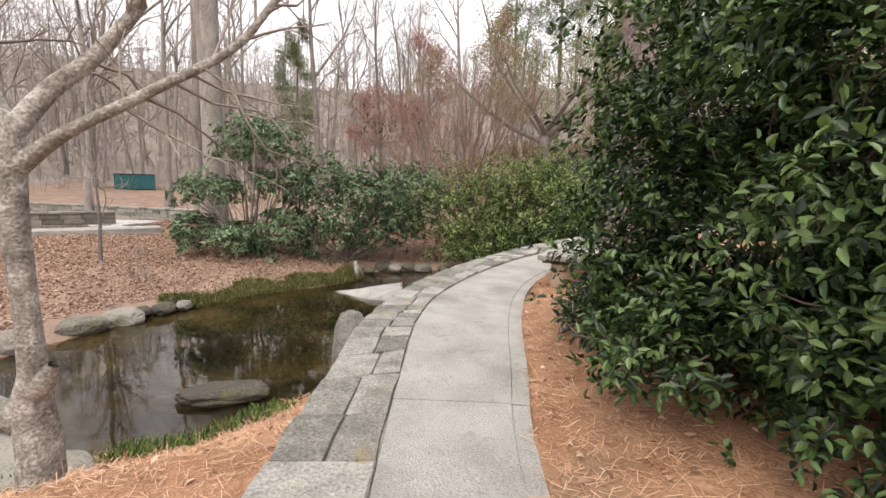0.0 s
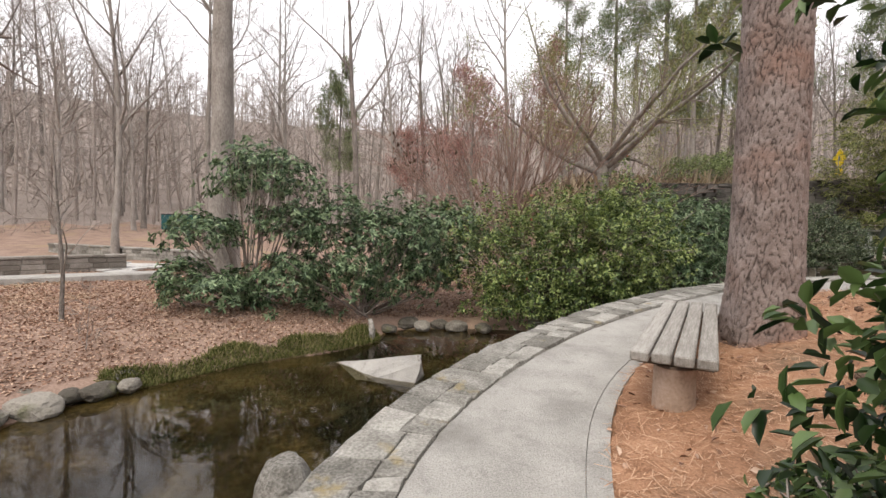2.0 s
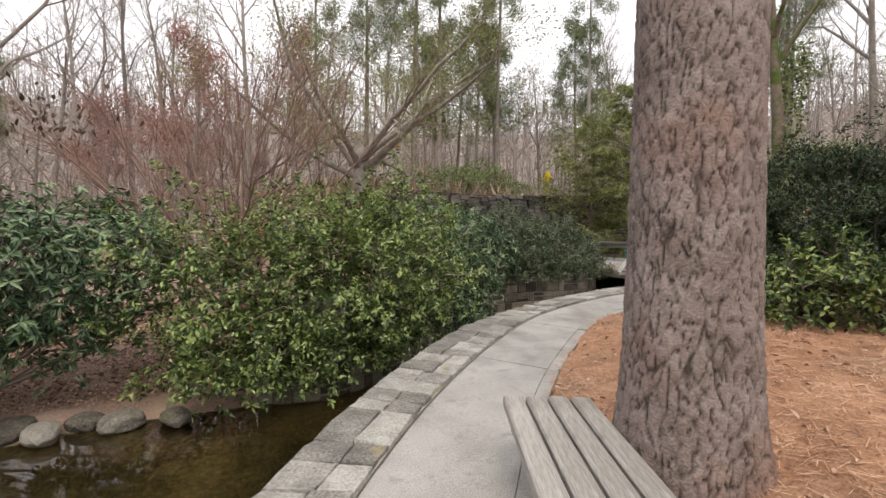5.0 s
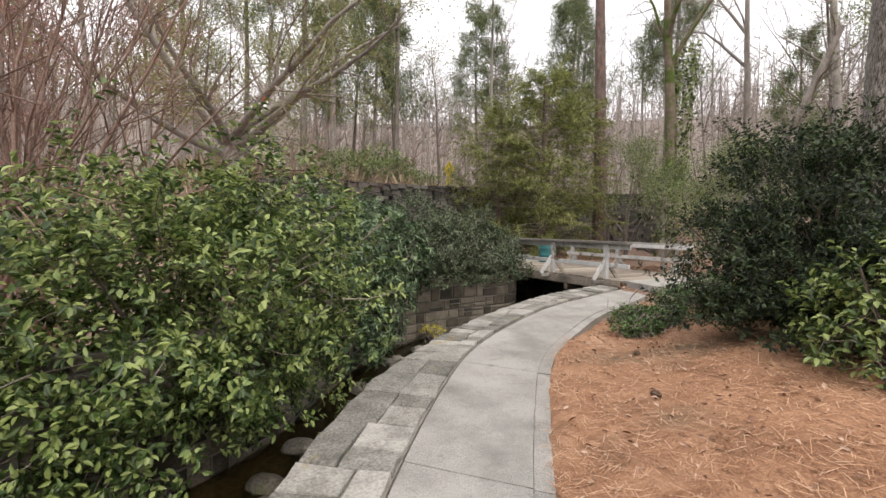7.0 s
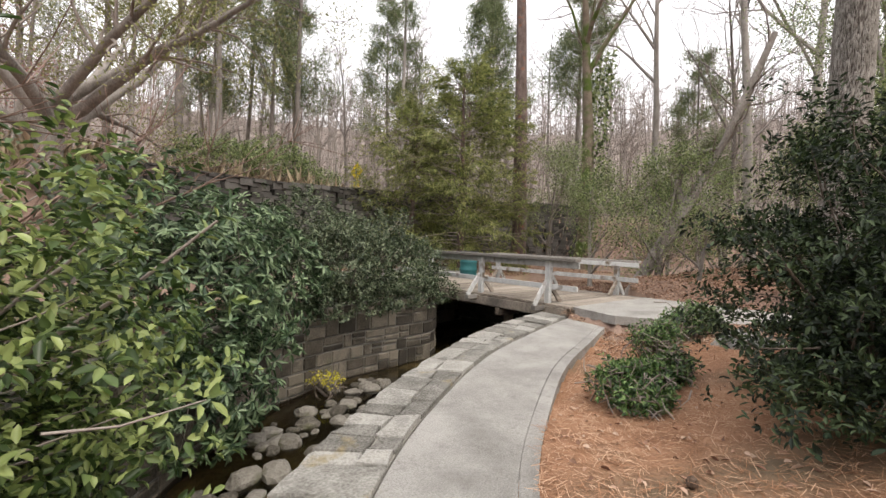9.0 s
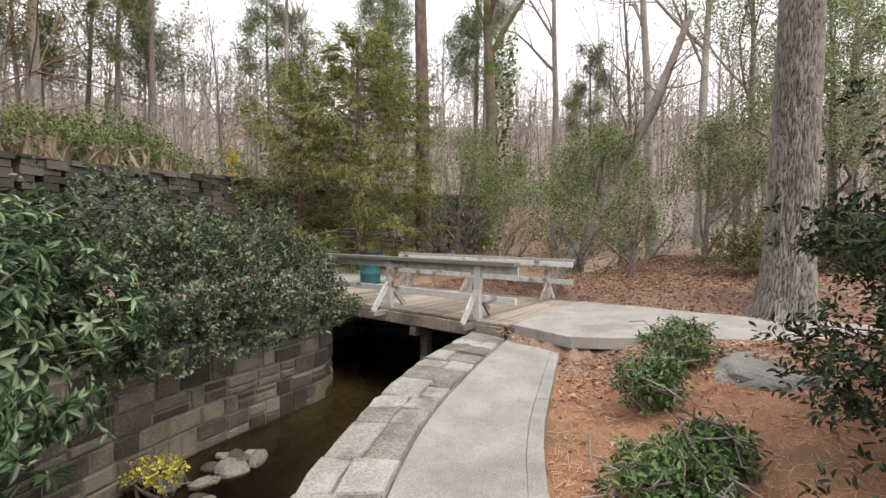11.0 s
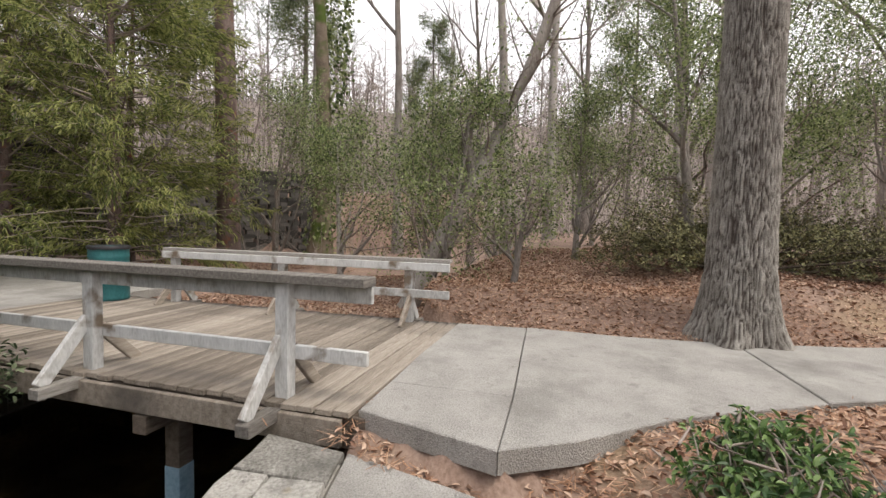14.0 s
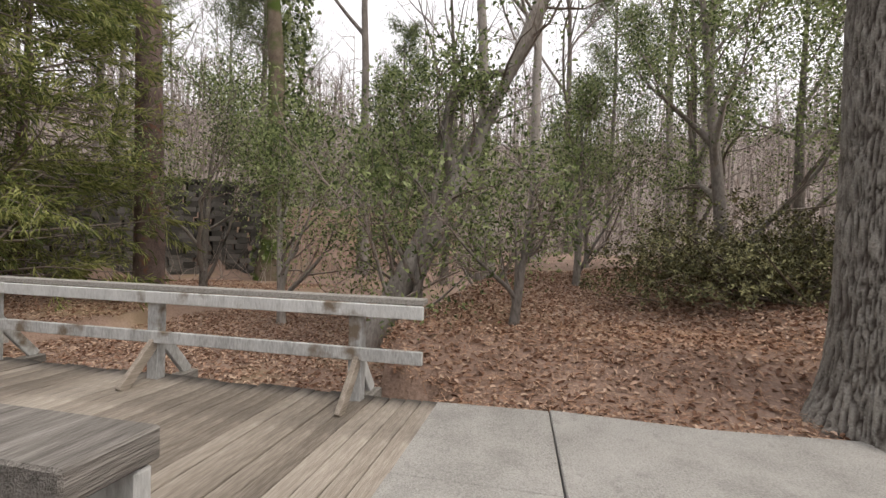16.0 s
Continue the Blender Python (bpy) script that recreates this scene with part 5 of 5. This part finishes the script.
# spreading tree on the road bank
b, s, tp = [wander((0, 0, -.3), (.05, 0, 1), 2.0, .42, .3, 5, .03)], [], []
for i in range(11):
    az, tilt = i * 2.4 + rng.normal() * .2, rng.uniform(.55, 1.25)
    limb = wander(b[0][3 + i % 3][0], (math.sin(tilt) * math.cos(az), math.sin(tilt) * math.sin(az), math.cos(tilt)), rng.uniform(6, 9.5), rng.uniform(.13, .2), .02, 9, .12, .03)
    b.append(limb)
    for j in range(12):
        p2, d2, r2 = along(limb, rng.uniform(.25, 1))
        br = wander(p2, split_dir(d2, rng.uniform(.4, 1.0)), rng.uniform(1.2, 3.2), max(r2 * .5, .014), .006, 5, .18, .05)
        s.append(br)
        for k in range(7):
            p3, d3, r3 = along(br, rng.uniform(.25, 1))
            tw = wander(p3, split_dir(d3, rng.uniform(.3, .9)), rng.uniform(.4, 1.1), .008, .004, 2, .2, .03)
            s.append(tw)
            tp += [tw[1][0], tw[-1][0]]
tp = np.array(tp)
tree_thing("spreading_tree", "wide-spreading tree in early yellow-green bud above the wall", b, s, GREYBARK, TWIG, at_ground(6.0, 27.0), spray(tp, 12, .1, .045, .28), SPRINGBUD, leaf_label="sparse yellow-green buds")
for x, y, sc in ((-1.0, 36, 1.0), (4.5, 39, .9), (-6, 40, .8)):
    b, s, tp = bare_tree(12, .2, .2, 13, .75, (5, 5, 3))
    tree_thing("red_maple", "maple in red bud beyond the creek", b, s, GREYBARK, REDTWIG, at_ground(x, y, 0, sc), spray(tp, 7, .13, .08, .3), REDBUD, leaf_label="haze of small red buds", group="maples in red bud")

# trees by the bridge
b, s, tp = pine_paths(26, .38, .6, 16, 3)
tree_thing("pine_tree", "tall reddish-barked pine behind the footbridge", b, s, PINEBARK, TWIG, at_ground(23.3, 22.5), clump_needles(tp, 20, .25, .02), PINENEEDLE, 12)
b, s, tp = bare_tree(20, .45, .4, 8, .8, (4, 4, 2), (.03, -.07))
ivy = rng.uniform(0, 1, (1500, 1))
ang = rng.uniform(0, 6.28, 1500)
hz = (ivy[:, 0] ** .8) * 12
iv = np.column_stack([.03 * hz + np.cos(ang) * (.5 - .014 * hz + rng.exponential(.12, 1500)), -.07 * hz + np.sin(ang) * (.5 - .014 * hz + rng.exponential(.12, 1500)), hz])
tree_thing("ivy_tree", "leaning tree sheathed in green ivy", b, s, IVYBARK, TWIG, at_ground(28.2, 21.4), leaves(iv, randn3(1500) + np.array([0, 0, -.4]), randn3(1500), rng.uniform(.12, .24, 1500), rng.uniform(.1, .18, 1500)), HOLLY, 12, "green ivy leaves")
lean_path = [[(np.array(p), r) for p, r in row] for row in (
    [((0, 0, -.5), .3), ((.15, -.35, .5), .24), ((.5, -.95, 1.5), .21), ((.9, -1.6, 2.9), .19), ((1.3, -2.4, 4.6), .17), ((1.7, -3.3, 6.6), .14), ((1.9, -4.2, 9.2), .08)],
    [((1.2, -2.2, 4.2), .13), ((1.25, -2.0, 4.9), .12), ((1.3, -2.1, 5.5), .1), ((1.35, -2.6, 5.9), .08), ((1.4, -3.0, 6.0), .05)])]
LEAN_Z = -.75
small, tipl = [], []
for k in range(26):
    p, d, r = along(lean_path[0], rng.uniform(.4, 1))
    br = wander(p, split_dir(d, rng.uniform(.6, 1.2)), rng.uniform(1, 2.6), .03, .006, 5, .2, .04)
    small.append(br)
    for j in range(6):
        p2, d2, r2 = along(br, rng.uniform(.3, 1))
        tw = wander(p2, split_dir(d2, .7), .6, .008, .003, 3, .2)
        small.append(tw)
        tipl.append(tw[-1][0])
tree_thing("leaning_tree", "crooked leaning ivy-grown tree beyond the footbridge", lean_path, small, GREYBARK, TWIG, Matrix.Translation((17.6, 16.3, LEAN_Z)), spray(np.array(tipl), 5, .08, .045, .2), HOLLY, 12, "sparse green leaves")


def cedar(x, y, high, wide, n, seed_turn, mat=CEDAR):
    """Rounded, feathery crown: level limbs carrying flat drooping fans of fine sprays."""
    trunk = wander((0, 0, -.3), (0, 0, 1), high, .2, .03, 8, .01)
    small, pos, ax = [], [], []
    limbs = 130
    for i in range(limbs):
        f = (i + rng.random()) / limbs * .94 + .05
        p, d, r = along(trunk, f)
        L = wide * (1 - (abs(f - .38) / .64) ** 2.2) ** .6 * rng.uniform(.7, 1.12) + .25
        limb = wander(p, split_dir((0, 0, 1), rng.uniform(1.05, 1.6)), L, .028, .006, 5, .09, -.02)
        small.append(limb)
        for b in range(5):
            p2, d2, r2 = along(limb, rng.uniform(.25, 1))
            fan = wander(p2, split_dir(d2, rng.uniform(.3, .9)), L * rng.uniform(.2, .42), .009, .003, 3, .12, -.05)
            small.append(fan)
            for k in range(n // (limbs * 5)):
                p3, d3, r3 = along(fan, rng.uniform(0, 1))
                pos.append(p3 + rng.normal(size=3) * np.array([.09, .09, .04]))
                ax.append(split_dir(d3, rng.uniform(.2, 1.0)) + np.array([0, 0, -.3]))
    m = len(pos)
    lf = leaves(np.array(pos), np.array(ax), np.array([[0, 0, 1.0]]) + rng.normal(size=(m, 3)) * .35, rng.uniform(.1, .26, m), rng.uniform(.016, .034, m))
    return tree_thing("cedar", "feathery yellow-green cedar with drooping sprays", [trunk], small, PINEBARK, TWIG, at_ground(x, y, seed_turn), lf, mat, 8, "drooping feathery sprays")


cedar(19.8, 23.4, 9.3, 3.3, 36000, 0)
cedar(19.4, 26.2, 8.0, 2.6, 16000, 70)
cedar(22.5, 25.5, 9.0, 3.2, 14000, 30)

# ---- thickets and woods ----
def thicket(name, label, x, y, h, w, n, mat, ll=.08, twigs=True):
    """An airy evergreen understorey tree: stems with scattered leaf sprays."""
    b, s, tp = bare_tree(h, .05 + .012 * h, .08, 10, .8, (4, 4, 2), reach=w / h)
    return tree_thing(name, label, b, s, GREYBARK, TWIG, at_ground(x, y, rng.uniform(0, 360)), spray(tp, max(1, round(3.6 * n / len(tp))), ll, ll * .5, .2), mat, 6, "scattered small evergreen leaves", "understorey trees")


for x, y, h, w, n in ((18.2, 14.6, 4.6, 2.2, 2400), (17.2, 13.3, 2.2, 1.4, 500), (20.5, 17.6, 4.2, 2.6, 2200), (22.5, 13.6, 4.0, 2.6, 1700), (20.0, 9.3, 7.5, 3.6, 5200), (22.5, 6.3, 8, 3.6, 5200), (18.8, 5.8, 6.5, 3, 4200), (25, 10.5, 3.6, 2.6, 1800), (26.5, 16.5, 4.2, 2.6, 1600), (23.5, 2.5, 8, 4, 4600), (19.3, 2.0, 6.5, 3.5, 3600), (21.3, 11.6, 4.2, 2.4, 1800), (24.0, 8.0, 9, 3.8, 4200), (20.6, 15.2, 3.2, 1.8, 1400), (22.0, 20.2, 5, 2.8, 2600)):
    thicket("understorey_tree", "thin evergreen understorey tree in the woods", x, y, h, w, n, HOLLY, .068)
shrub("thicket", "dense brownish-green evergreen thicket behind the oak", [((18.7, 10.2, 1.85), (1.5, 1.5, 1.1)), ((19.2, 8.2, 2.0), (1.8, 1.6, 1.1)), ((17.9, 6.9, 1.8), (1.4, 1.4, .9))], material("thicket_brown", (.06, .06, .027), (.15, .145, .066), (.27, .265, .125), 2, 10, .6, 0, island=.7), 5200, 8, .062, .028, (18.4, 9, ground_z(18.4, 9)), 30, "spray", .5, .4, stem_mat=DARKWOOD)
shrub("evergreen_bush", "dark evergreen bush on the road bank", [((15, 31, 5.6), (2.0, 1.4, 1.3)), ((12.2, 30, 5.4), (2.2, 1.4, .9)), ((17, 31.5, 5.2), (1.8, 1.4, .8))], HOLLY, 1500, 7, .13, .06, (15, 31, ground_z(15, 31)), 16, "spray")

# templates for the woods, then copies
bare_kinds, pine_kinds = [], []
for k, (h, r, f) in enumerate(((21, .26, .35), (18, .2, .3), (24, .3, .45), (15, .15, .2))):
    b, s, tp = bare_tree(h, r * .85, f, 13, .75, (5, 5, 2))
    bare_kinds.append(tree_thing("bare_tree", "leafless grey woodland tree", b, s, GREYBARK, TWIG, at_ground(-24 + 9 * k, 41 + 3 * k, 20 * k), sides=7, group="bare woodland trees"))
for k, (h, r) in enumerate(((23, .24), (19, .2))):
    b, s, tp = pine_paths(h, r, .38, 30, 3.2)
    pine_kinds.append(tree_thing("woodland_pine", "tall slim woodland pine with sparse needles", b, s, GREYBARK, TWIG, at_ground(16 + 5 * k, 40 + 3 * k), clump_needles(tp, 26, .4, .022), PINENEEDLE, 7, "needle clusters", "woodland pines"))
bare_spots = [(-29, 38, 0), (-13.5, 25, 2), (-17.5, 22, 1), (-20, 33, 2), (-15, 36, 1), (-9, 33, 0), (-3.5, 44, 0), (2, 47, 2), (8, 45, 1), (11, 39, 3), (26.5, 13.3, 2), (29, 11.5, 0), (31, 15, 1), (33, 19, 2), (30, 6, 1), (35, 9, 0), (34, 3, 2), (24, -3, 0), (30, -2, 1), (-36, 44, 3), (-40, 36, 1), (-33, 27, 0), (-27, 21, 3), (-38, 22, 2)]
for x, y, k in bare_spots:
    copy_thing(bare_kinds[k], at_ground(x, y, rng.uniform(0, 360), rng.uniform(.85, 1.15)))
for i in range(75):
    a, d = rng.uniform(-.5, 2.75), rng.uniform(36, 85)
    x, y = 4 + d * math.cos(a), 10 + d * math.sin(a)
    if 9 < x < 30 and 20 < y < 46:
        continue
    copy_thing(bare_kinds[int(rng.integers(4))], at_ground(x, y, rng.uniform(0, 360), rng.uniform(.7, 1.15)))
for x, y, k in ((13, 38, 0), (17, 44, 1), (22, 41, 0), (25, 46, 1), (28, 36, 0), (32, 42, 1), (11.5, 46, 0), (35, 33, 1), (39, 27, 0), (-13, 41, 1), (40, 18, 1), (36, 25, 0), (42, 5, 1), (30, 30, 1), (34, -6, 0), (8, 52, 0), (19, 50, 1)):
    copy_thing(pine_kinds[k], at_ground(x, y, rng.uniform(0, 360), rng.uniform(.8, 1.1)))

# far woods: uncountable trunks and twigs on the rise, haze put into their colour
def even_tubes(P, R, sides=3):
    """Tubes with the same number of points each: P (n, k, 3), R (n, k)."""
    n, k = P.shape[:2]
    d = np.gradient(P, axis=1)
    d /= np.linalg.norm(d, axis=2)[..., None] + 1e-9
    ref = np.where(np.abs(d[..., 2:3]) < .9, np.array([0, 0, 1.]), np.array([1., 0, 0]))
    u = np.cross(d, ref)
    u /= np.linalg.norm(u, axis=2)[..., None] + 1e-9
    w = np.cross(d, u)
    a = np.arange(sides) * 2 * math.pi / sides
    V = P[:, :, None] + R[:, :, None, None] * (u[:, :, None] * np.cos(a)[:, None] + w[:, :, None] * np.sin(a)[:, None])
    i = (np.arange(n) * k * sides)[:, None, None] + (np.arange(k - 1) * sides)[None, :, None]
    q, q2 = np.arange(sides)[None, None], (np.arange(sides)[None, None] + 1) % sides
    return V.reshape(-1, 3), np.stack([i + q, i + q2, i + sides + q2, i + sides + q], -1).reshape(-1, 4)


def bend(a, b, amount):
    """Three points from a to b with a random bow."""
    m = (a + b) / 2 + rng.normal(size=a.shape) * amount
    return np.stack([a, m, b], 1)


def radii(n, *r):
    return np.repeat(np.array([r]), n, 0) * rng.uniform(.7, 1.25, (n, 1))


n = 1700
a, d = rng.uniform(-.9, 3.3, n), 46 + 115 * rng.random(n) ** 1.3
p0 = np.column_stack([4 + d * np.cos(a), 10 + d * np.sin(a)])
p0 = np.column_stack([p0, height(p0) - .5])
tall = rng.uniform(8, 18, n)
top = p0 + np.column_stack([rng.normal(size=(n, 2)) * .9, tall])
sets = [(bend(p0, top, .3), radii(n, .15, .09, .015))]
per = 16
f = rng.uniform(.28, .97, n * per)
q = np.repeat(p0, per, 0) + np.repeat(top - p0, per, 0) * f[:, None]
out = rng.normal(size=(n * per, 3)) * np.array([1, 1, .3]) + np.array([0, 0, .75])
out /= np.linalg.norm(out, axis=1)[:, None]
L = np.repeat(tall, per) * rng.uniform(.14, .34, n * per) * (1.25 - f * .8)
e = q + out * L[:, None]
sets.append((bend(q, e, .22), radii(n * per, .05, .03, .01)))
for share in range(2):
    g = rng.uniform(.3, 1, n * per)
    q3 = q + (e - q) * g[:, None]
    o3 = out + rng.normal(size=out.shape) * .55
    e3 = q3 + o3 * (L * rng.uniform(.2, .5, n * per))[:, None]
    sets.append((bend(q3, e3, .1), radii(n * per, .022, .016, .008)))
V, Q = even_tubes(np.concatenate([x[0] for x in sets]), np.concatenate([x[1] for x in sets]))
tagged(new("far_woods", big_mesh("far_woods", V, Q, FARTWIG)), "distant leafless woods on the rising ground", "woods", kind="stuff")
# low brush at the foot of the woods
n = 9000
a, d = rng.uniform(-.6, 2.9, n), rng.uniform(24, 70, n)
P = np.column_stack([4 + d * np.cos(a), 10 + d * np.sin(a)])
P = P[~((P[:, 0] < 0) & (d < 40)) & ~((P[:, 0] < 26) & (P[:, 1] < 29) & (P[:, 0] > 3) & (P[:, 1] > 14))]
z = height(P)
b0 = np.column_stack([P, z - .1])
e = b0 + np.column_stack([rng.normal(size=(len(P), 2)) * .8, rng.uniform(.6, 2.3, len(P))])
V, Q = even_tubes(bend(b0, e, .15), radii(len(P), .014, .01, .005))
tagged(new("brush", big_mesh("brush", V, Q, TWIG)), "brown leafless brush at the edge of the woods", "brush", kind="stuff")

n = 15000
a, d = rng.uniform(-.8, 3.2, n), rng.uniform(56, 150, n)
P = np.column_stack([4 + d * np.cos(a), 10 + d * np.sin(a)])
b0 = np.column_stack([P, height(P) - .2])
e = b0 + np.column_stack([rng.normal(size=(n, 2)) * 1.6, rng.uniform(1.0, 4.5, n)])
V, Q = even_tubes(bend(b0, e, .5), radii(n, .045, .03, .012))
tagged(new("hill_brush", big_mesh("hill_brush", V, Q, TWIG)), "leafless brush covering the wooded hillside", "brush", kind="stuff")

# ---- ground cover ----
def scatter(n, poly_test, maker, lo=(-9, -1.5), hi=(18, 19.5)):
    lo, hi = np.array(lo), np.array(hi)
    P = rng.uniform(lo, hi, (n, 2))
    P = P[poly_test(P)]
    return maker(P, height(P))


NORTH = FAR_SHORE + [(400, 13), (400, 400), (-400, 400), (-400, -14)]


def on_straw(P):
    return ~inside(P, CREEK) & ~inside(P, NORTH) & ~inside(P, SLAB_POLY) & ~inside(P, np.vstack([OUTER, RIGHT[::-1]])) & (seg_distance(P, RIGHT) < 6) & ~inside(P, BRIDGE_POLY)


def slivers(pos, axis, up, length, width):
    """Single thin quads."""
    axis = axis / np.linalg.norm(axis, axis=1)[:, None]
    side = np.cross(axis, up)
    side /= np.linalg.norm(side, axis=1)[:, None] + 1e-9
    L, W = length[:, None], width[:, None] / 2
    v = np.stack([pos - side * W, pos + side * W, pos + axis * L + side * W, pos + axis * L - side * W], 1).reshape(-1, 3)
    return v, np.arange(len(pos) * 4).reshape(-1, 4)


def needle_maker(P, z):
    m = len(P)
    ax = rng.normal(size=(m, 3)) * np.array([1, 1, .12])
    return slivers(np.column_stack([P, z + rng.uniform(.004, .03, m)]), ax, np.array([[0, 0, 1.0]]) + rng.normal(size=(m, 3)) * .2, rng.uniform(.06, .15, m), np.full(m, .0045))


def leaf_maker(P, z):
    m = len(P)
    ax = rng.normal(size=(m, 3)) * np.array([1, 1, .25])
    return leaves(np.column_stack([P, z + rng.uniform(.005, .035, m)]), ax, np.array([[0, 0, 1.0]]) + rng.normal(size=(m, 3)) * .45, rng.uniform(.035, .085, m), rng.uniform(.02, .042, m), .3)


tagged(new("straw_needles", big_mesh("straw_needles", *scatter(420000, on_straw, needle_maker), NEEDLE)), "loose orange-brown pine needles over the bed", "pine straw", kind="stuff")
tagged(new("fallen_leaves", big_mesh("fallen_leaves", *scatter(300000, lambda P: (inside(P, NORTH) & (P[:, 0] < 1) & (seg_distance(P, FAR_SHORE) > .5)) | (~inside(P, CREEK) & ~inside(P, NORTH) & ~inside(P, SLAB_POLY) & ~inside(P, PATH_POLY) & ~inside(P, BRIDGE_POLY) & (P[:, 0] + .9 * lumps(P, 1.4) > 10.9)) | (inside(P, CREEK) & (P[:, 0] > 16.1 + .16 * (P[:, 1] - 14.4)) & (P[:, 1] > 12)) | (on_straw(P) & (rng.random(len(P)) < .06)), leaf_maker, (-14, 1.5), (24, 21.5)), DRYLEAF)), "brown fallen leaves lying on the bank", "leaf litter", kind="stuff")


tagged(new("bank_leaves", big_mesh("bank_leaves", *scatter(42000, lambda P: (inside(P, NORTH) | ((P[:, 0] > 18) & ~inside(P, CREEK))) & ~inside(P, BRIDGE_POLY) & (P[:, 1] < 26.5), leaf_maker, (13, 14), (27, 27)), DRYLEAF)), "brown fallen leaves under the trees by the footbridge", "leaf litter", kind="stuff")


def blade_maker(P, z):
    m = len(P)
    ax = rng.normal(size=(m, 3)) * np.array([.5, .5, 0]) + np.array([0, 0, 1])
    return leaves(np.column_stack([P, z - .01]), ax, randn3(m), rng.uniform(.05, .17, m), np.full(m, .008), .2)


MOSSLINE = [(-5.65, 9.0), (-4.5, 10.55), (-3.0, 11.7), (-2.5, 12.5)]
tagged(new("mossy_bank", big_mesh("mossy_bank", *scatter(80000, lambda P: inside(P, NORTH) & (seg_distance(P, MOSSLINE) < .4 + .3 * lumps(P, 2.1)), blade_maker, (-6.6, 8.2), (-1.8, 13.3)), MOSS)), "yellow-green moss and sedge along the creek bank", "moss", kind="stuff")
GRASSLINE = [(-4.4, 2.5), (-3.4, 3.0), (-2.6, 3.35), (-2.0, 4.0)]
tagged(new("grass_tufts", big_mesh("grass_tufts", *scatter(16000, lambda P: ~inside(P, CREEK) & ~inside(P, NORTH) & (P[:, 0] < -1.1) & (seg_distance(P, GRASSLINE) < .2 + .35 * lumps(P, 2.6)), blade_maker, (-5, 2), (-1.2, 5)), GRASS)), "tufts of green grass at the water's edge", "grass", kind="stuff")
n = 6000
P = np.column_stack([rng.uniform(-6, 30, n), rng.uniform(26, 40, n)])
P = P[(P[:, 1] > np.interp(P[:, 0], [-6, 6, 14, 20, 26, 30], [27.5, 25.8, 27.3, 28.6, 28.2, 25.5])) & (lumps(P, .35) > -.2)]
z = height(P)
ax = rng.normal(size=(len(P), 3)) * np.array([.35, .35, 0]) + np.array([0, 0, 1])
tagged(new("dry_grass", big_mesh("dry_grass", *leaves(np.column_stack([P, z]), ax, randn3(len(P)), rng.uniform(.5, 1.5, len(P)), np.full(len(P), .05)), DRYGRASS)), "tall dry straw-coloured grass on the road bank", "grass", kind="stuff")
